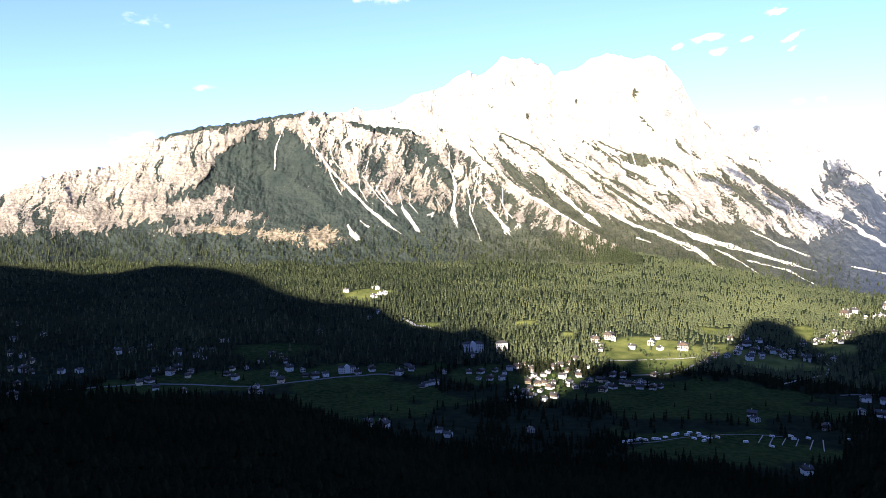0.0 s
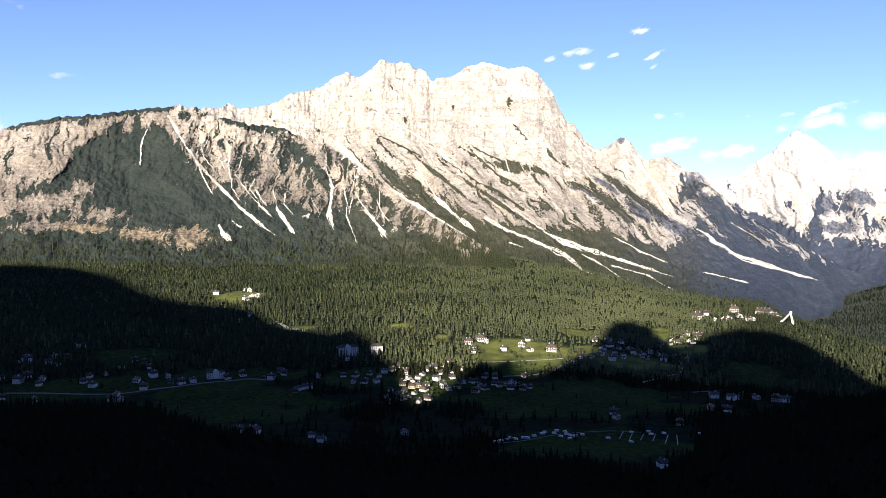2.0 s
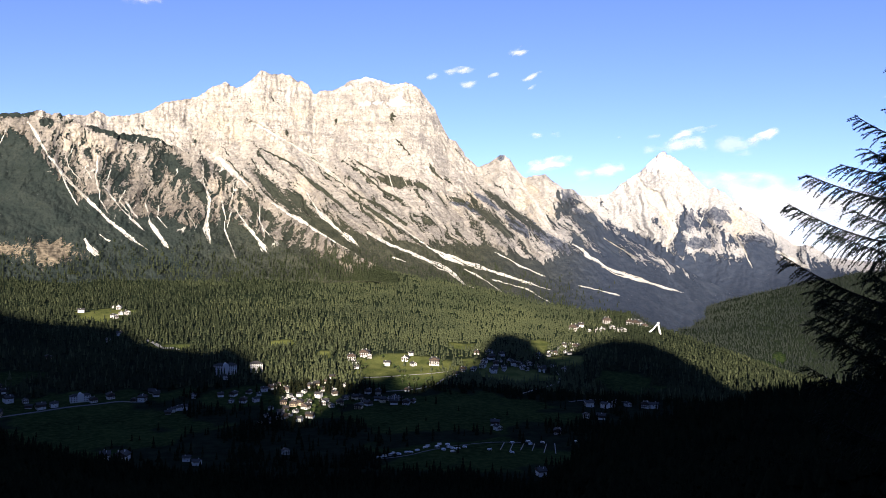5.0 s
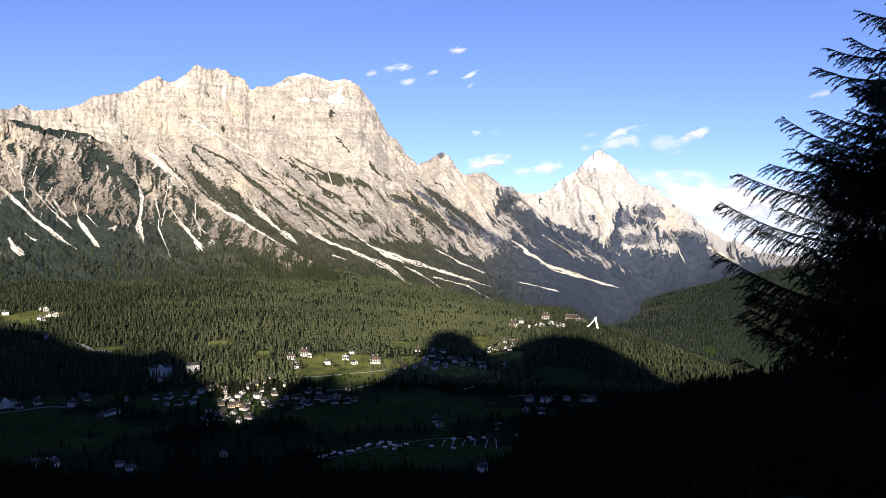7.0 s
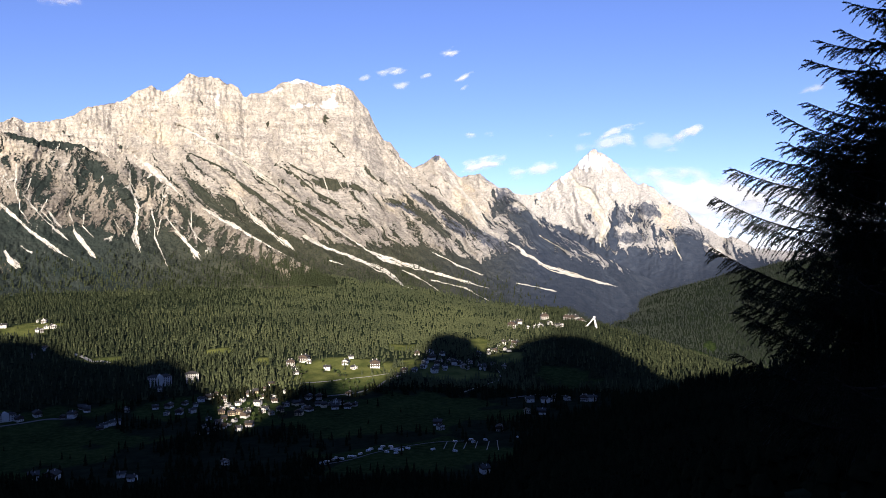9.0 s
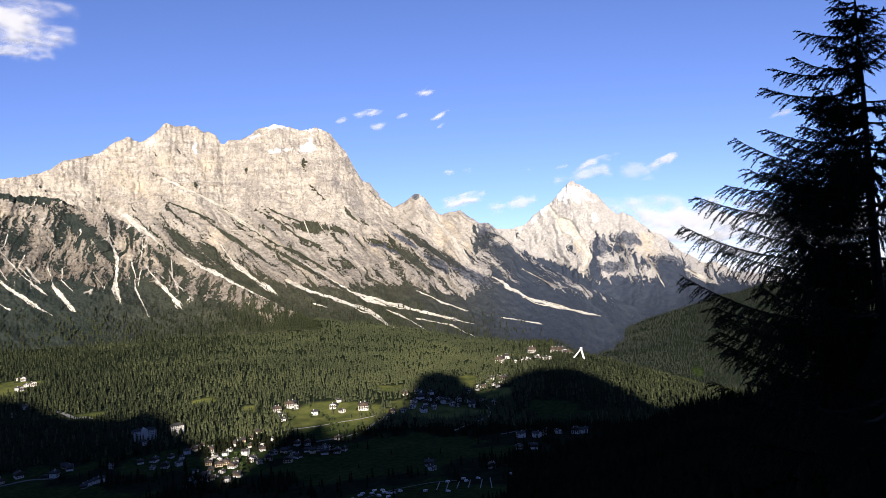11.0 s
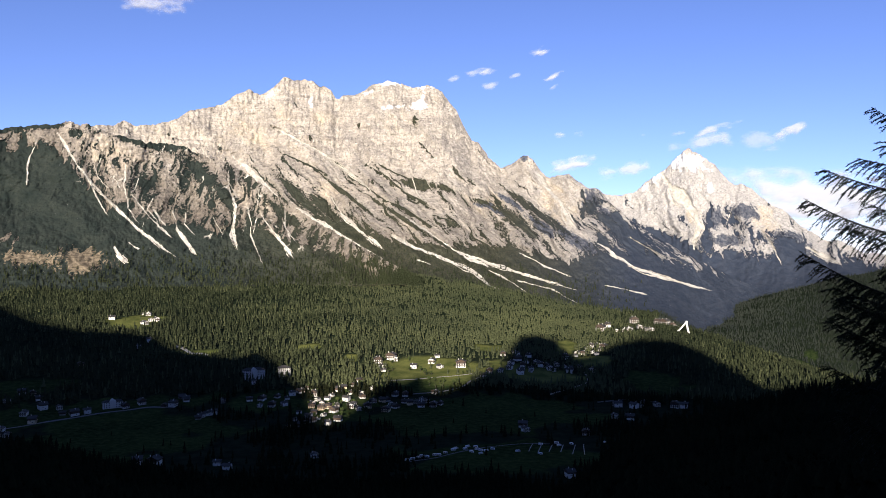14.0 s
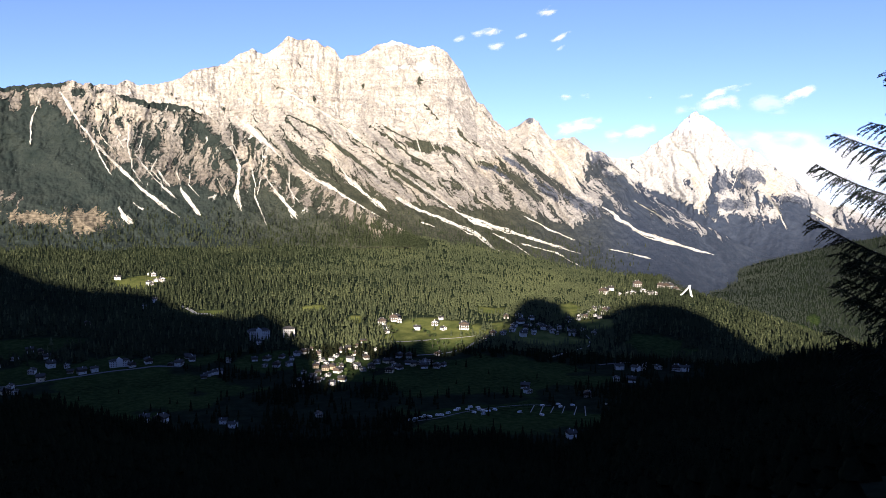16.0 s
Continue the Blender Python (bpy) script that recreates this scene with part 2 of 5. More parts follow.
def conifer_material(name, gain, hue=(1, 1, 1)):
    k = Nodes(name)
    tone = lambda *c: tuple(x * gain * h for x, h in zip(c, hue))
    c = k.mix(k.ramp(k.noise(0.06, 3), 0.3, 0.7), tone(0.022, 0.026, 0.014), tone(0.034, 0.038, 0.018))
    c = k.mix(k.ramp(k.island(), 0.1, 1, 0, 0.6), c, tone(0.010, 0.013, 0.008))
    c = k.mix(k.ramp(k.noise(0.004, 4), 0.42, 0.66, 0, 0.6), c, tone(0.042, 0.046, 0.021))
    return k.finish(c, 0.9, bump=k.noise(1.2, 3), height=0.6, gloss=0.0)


def plain(name, colour, other=None, scale=2.0, rough=0.85, bump=0.01, gloss=0.3, metal=0.0, vary=0.0):
    k = Nodes(name)
    other = other or tuple(c * 0.72 for c in colour)
    n = k.noise(scale, 5)
    c = k.mix(k.ramp(n, 0.3, 0.7), other, colour)
    if vary:
        c = k.mix(k.ramp(k.random(), 0, 1, 0, vary), c, tuple(x * 0.45 for x in colour))
    return k.finish(c, rough, metal, bump=k.noise(scale * 6, 4), height=bump, gloss=gloss)


# the blue of distance haze is mixed into these needles
HAZY_SPRUCE = conifer_material("hazy_blue_spruce_needles", 1.05, (0.92, 0.96, 1.55))
# one needle colour twice: darkened for valley shade, brightened for sun and haze
ROCK, GROUND, SHADED_SPRUCE, LIT_CONIFER = rock_material(), ground_material(), conifer_material("shaded_spruce_needles", 0.38), conifer_material("lit_conifer_needles", 1.9)
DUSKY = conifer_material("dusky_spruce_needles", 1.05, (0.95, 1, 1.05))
BARK = plain("larch_bark", (0.03, 0.024, 0.02), scale=6, bump=0.03)
NEEDLES = plain("larch_needles", (0.014, 0.022, 0.010), scale=8, gloss=0.1)
PLASTER = plain("white_plaster", (0.56, 0.54, 0.50), (0.44, 0.42, 0.39), 0.7, vary=0.25)
TIMBER = plain("weathered_timber", (0.075, 0.05, 0.035), scale=1.5, vary=0.5)
ROOFING = plain("roof_shingle", (0.055, 0.05, 0.047), scale=1.2, vary=0.6)
GLASS = plain("window_glass", (0.03, 0.035, 0.045), scale=1, rough=0.08, gloss=0.8, bump=0.0)
CONCRETE = plain("white_concrete", (0.66, 0.65, 0.63), (0.54, 0.53, 0.51), 0.4)


# ---- mountains ----
WOODED = []


def line_distance(A, E, pts):
    """Signed distance in degrees to a broken line, how far along it (0 to 1), and its length."""
    p = np.array(pts, float).reshape(-1, 2)
    best, along, total = np.full(A.shape, 99.0), np.zeros(A.shape), 0.0
    for i in range(len(p) - 1):
        d = p[i + 1] - p[i]
        total += math.hypot(*d)
        t = np.clip(((A - p[i, 0]) * d[0] + (E - p[i, 1]) * d[1]) / (d @ d), 0, 1)
        dist = np.hypot(A - p[i, 0] - t * d[0], E - p[i, 1] - t * d[1]) * np.where((A - p[i, 0]) * d[1] - (E - p[i, 1]) * d[0] < 0, -1, 1)
        near = np.abs(dist) < np.abs(best)
        best = np.where(near, dist, best)
        along = np.where(near, (i + t) / (len(p) - 1), along)
    return best, along, total


def blobs(A, E, spots, wobble):
    total = np.zeros(A.shape)
    for a, e, wa, we, lean in spots:
        da, de = A - a, E - e
        x, y = (da * math.cos(radians(lean)) + de * math.sin(radians(lean))) / wa, (-da * math.sin(radians(lean)) + de * math.cos(radians(lean))) / we
        total = np.maximum(total, smooth(1.55, 0.35, np.hypot(x, y) + 0.9 * wobble))
    return total


def mountain(name, label, bearings, rise_step, ridge, jag, near, far, lean, relief, veg_line, patchy, chutes, darks=(), earths=(), snows=(), bares=(), seed=0, ridge_green=(), bright=((0, 1), (1, 1)), haze=((0, 0), (1, 0)), gullies=(), shaded_spots=(), ochres=(), cliff=(5.5, 7.5), rills=((0, 0), (1, 0))):
    """A rock face: bearings (first, last, step) seen from the lookout; ridge: its height in degrees over the lookout's horizon by bearing;
    near, far: distance of foot and ridge by bearing; lean: how far the gullies run sideways; relief: metres."""
    a = np.arange(bearings[0], bearings[1], bearings[2])
    top = knots(a, ridge)
    crag = jag * (fbm(a * 1.6, seed + 0.5, 5, seed, 0.6) + 0.55 - 1.6 * np.abs(perlin(a * 1.9, seed + 0.3, seed + 40)) - 0.5 * np.abs(perlin(a * 4.7, seed + 0.6, seed + 41)) + 0.12 * np.sign(perlin(a * 6.5, seed + 0.2, seed + 42))) * smooth(0, 1.5, top + 3)
    rf, rr = knots(a, near), knots(a, far)
    foot = np.degrees(np.arctan2(ground_height(a, rf) - EYE, rf)) - 0.12
    top = np.maximum(top, foot + 0.1)
    crag = np.where(top > foot + 0.5, crag, 0)
    n = int((top - foot).max() / rise_step)
    v = np.linspace(0, 1, n)[:, None]
    A = np.broadcast_to(a, (n, len(a)))
    E = foot + (top - foot) * v + crag * smooth(0.86, 1.0, v) ** 2
    u, w = np.radians(A) * 3200, np.radians(E) * 3200
    wob = fbm(u / 90, w / 90, 4, seed + 11)
    fine = fbm(u / 22, w / 22, 3, seed + 15)
    q = u + lean * w + 24 * wob + 18 * perlin(u / 230, w / 260, seed + 51)
    crest = lambda x, y, k: 1 - 2.2 * np.abs(perlin(x, y, seed + k))
    wall = smooth(cliff[0], cliff[1], E + 0.8 * perlin(u / 300, w / 200, seed + 52))
    planes = 0.8 * perlin(u / 420, w / 330, seed + 53) + 0.45 * crest((u + 1.1 * w) / 240, w / 420, 54)
    ribs = 0.75 * perlin(q / 260, w / 700, seed + 1) + 0.75 * crest(q / 170, w / 420, 2) + 0.36 * crest(q / 74, w / 260, 6)
    cleft = 0.30 * crest(q / 31, w / 170, 7) + 0.15 * crest((q + 5 * fine) / 13, w / 80, 17)
    flute = 0.34 * crest(u / 62 + 0.5 * wob, w / 260, 55) + 0.20 * crest((u + 6 * fine) / 21, w / 130, 56) + 0.10 * crest((u + 3 * fine) / 9, w / 60, 57)
    step = w / 58 + 0.25 * wob + 1.2 * perlin(u / 420, w / 300, seed + 8) + 0.02 * u / 40
    thin = w / 21 + 0.3 * wob + 1.0 * perlin(u / 260, w / 200, seed + 58)
    ledge = (step - np.floor(step) - 0.5) * np.clip(0.5 + 1.1 * perlin(u / 170, w / 70, seed + 3), 0, 1.2) + 0.4 * (thin - np.floor(thin) - 0.5) * np.clip(0.3 + 1.2 * perlin(u / 120, w / 40, seed + 59), 0, 1)
    rough = 0.25 * crest(u / 110, w / 100, 9) + 0.16 * perlin(u / 17, w / 15, seed + 12) + 0.12 * perlin(u / 8, w / 8, seed + 13)
    # gravel chutes
    scree = np.zeros(A.shape)
    for i, (w0, w1, pts) in enumerate(chutes):
        d, t, length = line_distance(A + 0.06 * wob + 0.03 * fine, E + 0.03 * fine, pts)
        along = t * length
        width = (w0 + (w1 - w0) * t) * np.clip(0.42 + 0.45 * perlin(along * 0.9 + 7.7 * i, 0.5, seed + i), 0.22, 1.1)
        for j, (off, share, start) in enumerate(((0, 0.62, 0.0), (1.0, 0.22, 0.30), (-0.9, 0.2, 0.42))):
            if j and max(w0, w1) < 0.24:
                continue
            x = (d - off * width) / np.maximum(width * share, 0.028)
            strand = 0.6 * perlin(x * 1.1 + 3 * i + j, along * 0.8, seed + i) + 0.5 * perlin(x * 2.5 + 5 * i, along * 1.9 + j, seed + 30)
            scree = np.maximum(scree, smooth(1.35, 0.4, np.abs(x) + strand) * smooth(start, start + 0.08, t + 0.03 + 0.06 * fine) * smooth(1.0 - 0.1 * (j > 0), 0.80, t + 0.12 * perlin(x * 2, i + 0.5, seed)))
    # thin branching runnels
    vein = np.maximum(smooth(0.06, 0.015, np.abs(perlin((q + 8 * fine) / 62, w / 330, seed + 61))), 0.8 * smooth(0.06, 0.015, np.abs(perlin((q + 6 * fine) / 30, w / 170, seed + 62))))
    scree = np.maximum(scree, 0.75 * vein * knots(a, rills) * smooth(-1.6, -0.4, E - knots(a, veg_line)) * smooth(-0.5, 0.1, perlin(u / 120, w / 120, seed + 63)))
    # dwarf pine and grass; some darks paint shaded clefts and walls in the same colour
    line = knots(a, veg_line)
    over = E - line
    field = wob * 0.45 + 0.75 * fbm(q / 36, w / 190, 4, seed + 21) + 0.6 * fbm(q / 15, w / 75, 3, seed + 26, 0.7) + 0.35 * perlin(u / 7, w / 7, seed + 27)
    cover = smooth(0.40, -0.40, over * 0.9 - 0.55 * field)
    scatter = smooth(-0.85, 0.85, field - knots(a, patchy[0]) - over * patchy[1])
    veg = np.maximum(cover, scatter)
    veg = np.maximum(veg, blobs(A, E, darks, field))
    for w0, w1, pts in gullies:
        d, t, _ = line_distance(A + 0.12 * wob + 0.06 * fine, E + 0.08 * fine, pts)
        veg = np.maximum(veg, smooth(1.3, 0.2, np.abs(d) / ((w0 + (w1 - w0) * t) * np.clip(0.75 + 0.7 * fine + 0.4 * wob, 0.15, 1.5))))
    bare = blobs(A, E, bares, field)
    veg = veg * (1 - bare)
    for g0, g1 in ridge_green:
        veg = np.maximum(veg, smooth(g0 - 0.6, g0 + 0.6, A) * smooth(g1 + 0.6, g1 - 0.6, A) * smooth(0.36, 0.14, top - E + 0.22 * field))
    earth = blobs(A, E, earths, 0.6 * field)
    snow = blobs(A, E, snows, 1.3 * field)
    # patches where a face's shade is put into the rock colour
    shaded_rock = blobs(A, E, shaded_spots, 0.7 * field)
    ochre = blobs(A, E, ochres, 0.8 * field)
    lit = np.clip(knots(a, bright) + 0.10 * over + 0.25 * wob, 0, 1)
    # form
    s = (1 - v) * 0 + np.clip(v, 0, 1) ** 0.72
    stone = (1 - 0.5 * cover) * (1 - 0.5 * scree) * smooth(0.0, 0.12, v + 0 * A)
    r = rf + (rr - rf) * s - 58 * planes * smooth(0.0, 0.12, v + 0 * A) - relief * stone * ((1.0 - 0.45 * wall) * ribs - (0.6 - 0.45 * wall) * cleft + wall * 0.75 * flute + (0.15 + 0.42 * wall) * ledge + 0.5 * rough - 0.38) + relief * 0.08 * scree - 6 * cover * (wob + fine)
    X, Y, Z = r * np.sin(np.radians(A)), r * np.cos(np.radians(A)), EYE + r * np.tan(np.radians(E))
    take = np.random.RandomState(seed + 70)
    chance = cover * (1 - scree) * (1 - earth) * smooth(3.6, 0.0, E - foot) * smooth(0.02, 0.08, v) * smooth(31, 23, A)
    pick = take.rand(*A.shape) < 0.085 * chance
    WOODED.append(np.stack((X[pick], Y[pick], Z[pick]), -1))
    # the far side falls away behind the ridge
    back = []
    for d, drop in ((40, 35), (140, 130), (330, 330), (380, 900)):
        rb = np.minimum(r[-1] + d, 4960 / np.maximum(np.cos(np.radians(a - 12)), 0.6))
        back.append((rb * np.sin(np.radians(a)), rb * np.cos(np.radians(a)), Z[-1] - drop))
    X, Y, Z = (np.vstack((g, *[b[i][None] for b in back])) for i, g in enumerate((X, Y, Z)))
    pad = lambda g: np.vstack((g, *[g[-1:]] * len(back)))
    ob = new(name, grid_mesh(name, X, Y, Z, bright=pad(lit), haze=np.broadcast_to(knots(a, haze), X.shape), veg=pad(veg), scree=pad(scree), earth=pad(earth), snow=pad(snow), shaded_rock=pad(shaded_rock), ochre=pad(ochre), grassy=np.broadcast_to(knots(a, ((-3, 0), (10, 1), (24, 1), (30, 0.3))), X.shape)))
    ob.data.materials.append(ROCK)
    return tagged(ob, label, "mountain", "mountains round the valley", "structure")


mountain("mountain_ridge", "pale limestone ridge with dark pine slopes and white gravel chutes", (-44, 13.5, 0.053), 0.052,
         ((-44, 0.5), (-36, 1.2), (-31.9, 2.2), (-29.9, 3.2), (-28.5, 3.8), (-24.9, 4.4), (-23.2, 5.8), (-21.3, 6.65), (-19.3, 7.2), (-16.7, 7.6), (-13.7, 8.2), (-11.4, 8.6), (-10.1, 8.45), (-8.7, 8.0), (-7.7, 7.75), (-6.1, 7.55), (-4.2, 7.4), (-2.6, 6.75), (-0.8, 6.1), (0.5, 5.4), (2.6, 3.9), (4.6, 2.5), (8.9, 0.05), (11.5, -1.4), (13.5, -2.6)), 0.10,
         ((-44, 2500), (-10, 2380), (13, 2420)), ((-44, 3300), (-25, 3150), (-11, 3050), (0, 2950), (8, 2650), (13.5, 2480)), -0.25, 34,
         ((-44, -1), (-26.3, 0.0), (-24.4, 0.8), (-22.3, 1.6), (-19.4, 3.2), (-17.9, 5.2), (-16, 6.7), (-13.7, 7.1), (-12.2, 6.8), (-10.6, 4.8), (-9.1, 3.0), (-7, 2.2), (-4.5, 2.2), (-2, 1.5), (0.1, 1.7), (2.3, 1.3), (4.8, 0.2), (8.3, -0.7), (13, -2)), (((-44, 0.35), (-17, 0.4), (-12, 0.3), (-9, 0.02), (-2, -0.06), (3, 0.02), (13, 0.1)), 0.075),
         ((.38, .12, (-12.3, 8.1, -10.9, 5.7, -10.0, 4.5, -8.5, 2.9, -7.1, 1.4, -5.5, 0.1, -3.9, -1.0)),
          (.2, .1, (-10.0, 4.3, -9.4, 2.9, -8.9, 2.1)),
          (.16, .2, (-7.9, 5.9, -8.0, 4.4, -7.7, 2.9, -7.0, 1.7)),
          (.2, .2, (-7.5, 3.9, -6.6, 2.6, -5.4, 1.3, -4.6, 0.6)),
          (.2, .2, (-6.1, 2.8, -5.2, 1.5)),
          (.15, .25, (-4.8, 2.8, -4.5, 1.5, -3.7, 0.2, -3.1, -0.6)),
          (.1, .1, (-3.9, 2.6, -4.0, 1.8, -3.0, 0.7)),
          (.15, .28, (-1.1, 4.9, -0.4, 3.1, -0.7, 1.1, -0.3, -0.2)),
          (.22, .1, (0.4, 3.1, 0.7, 1.9, 0.6, 1.0, 1.0, -0.0, 1.7, -1.4)),
          (.15, .15, (1.1, 2.3, 0.8, 1.0)),
          (.15, .4, (1.3, 2.6, 2.1, 1.4, 3.1, 0.2, 3.7, -0.8)),
          (.12, .16, (-13.3, 7.4, -13.9, 5.7, -14.0, 4.1)),
          (.3, .2, (-8.7, 0.2, -8.2, -0.6, -7.7, -1.1)),
          (.15, .2, (-7.7, 0.5, -7.0, -0.1)),
          (.15, .15, (2.9, 2.2, 3.5, 0.8)),
          (.1, .12, (-2.0, 2.3, -1.3, 0.9)),
          (.08, .1, (-9.9, 5.8, -9.6, 4.9, -8.9, 4.1)),
          (.08, .1, (-8.7, 5.1, -8.2, 4.2)),
          (.08, .1, (-7.0, 5.0, -7.3, 4.0)),
          (.1, .12, (-6.1, 3.6, -6.5, 2.8, -5.7, 1.9)),
          (.1, .15, (3.1, 2.9, 3.1, 1.6, 4.1, 0.3)),
          (.1, .12, (1.3, 4.4, 1.1, 3.0)),
          (.1, .12, (-1.1, 5.2, -0.3, 3.6))),
         darks=((-2.9, 5.5, 1.9, 0.5, -42), (-1.2, 3.9, 1.1, 0.42, -52), (-5.6, 7.25, 1.3, 0.3, -6), (-11.1, 7.9, 0.35, 0.35, 0), (3.0, 2.6, 1.6, 0.25, -40), (-6.5, 4.6, 0.7, 0.4, 0)),
         earths=((-10.8, -0.75, 1.7, 0.75, -5), (-14.2, -0.6, 1.6, 0.5, -5), (-17.5, -0.2, 1.6, 0.3, 0)),
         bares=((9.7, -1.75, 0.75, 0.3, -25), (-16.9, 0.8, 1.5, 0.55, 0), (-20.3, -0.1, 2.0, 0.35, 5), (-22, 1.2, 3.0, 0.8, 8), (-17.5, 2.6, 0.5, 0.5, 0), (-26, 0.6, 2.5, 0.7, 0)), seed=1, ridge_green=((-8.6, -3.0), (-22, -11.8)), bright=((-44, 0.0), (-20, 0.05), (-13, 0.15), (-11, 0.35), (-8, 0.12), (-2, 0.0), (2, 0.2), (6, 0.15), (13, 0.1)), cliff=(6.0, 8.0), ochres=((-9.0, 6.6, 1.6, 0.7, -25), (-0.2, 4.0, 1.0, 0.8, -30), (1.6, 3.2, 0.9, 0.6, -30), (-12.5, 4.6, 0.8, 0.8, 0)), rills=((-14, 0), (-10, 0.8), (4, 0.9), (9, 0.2)))

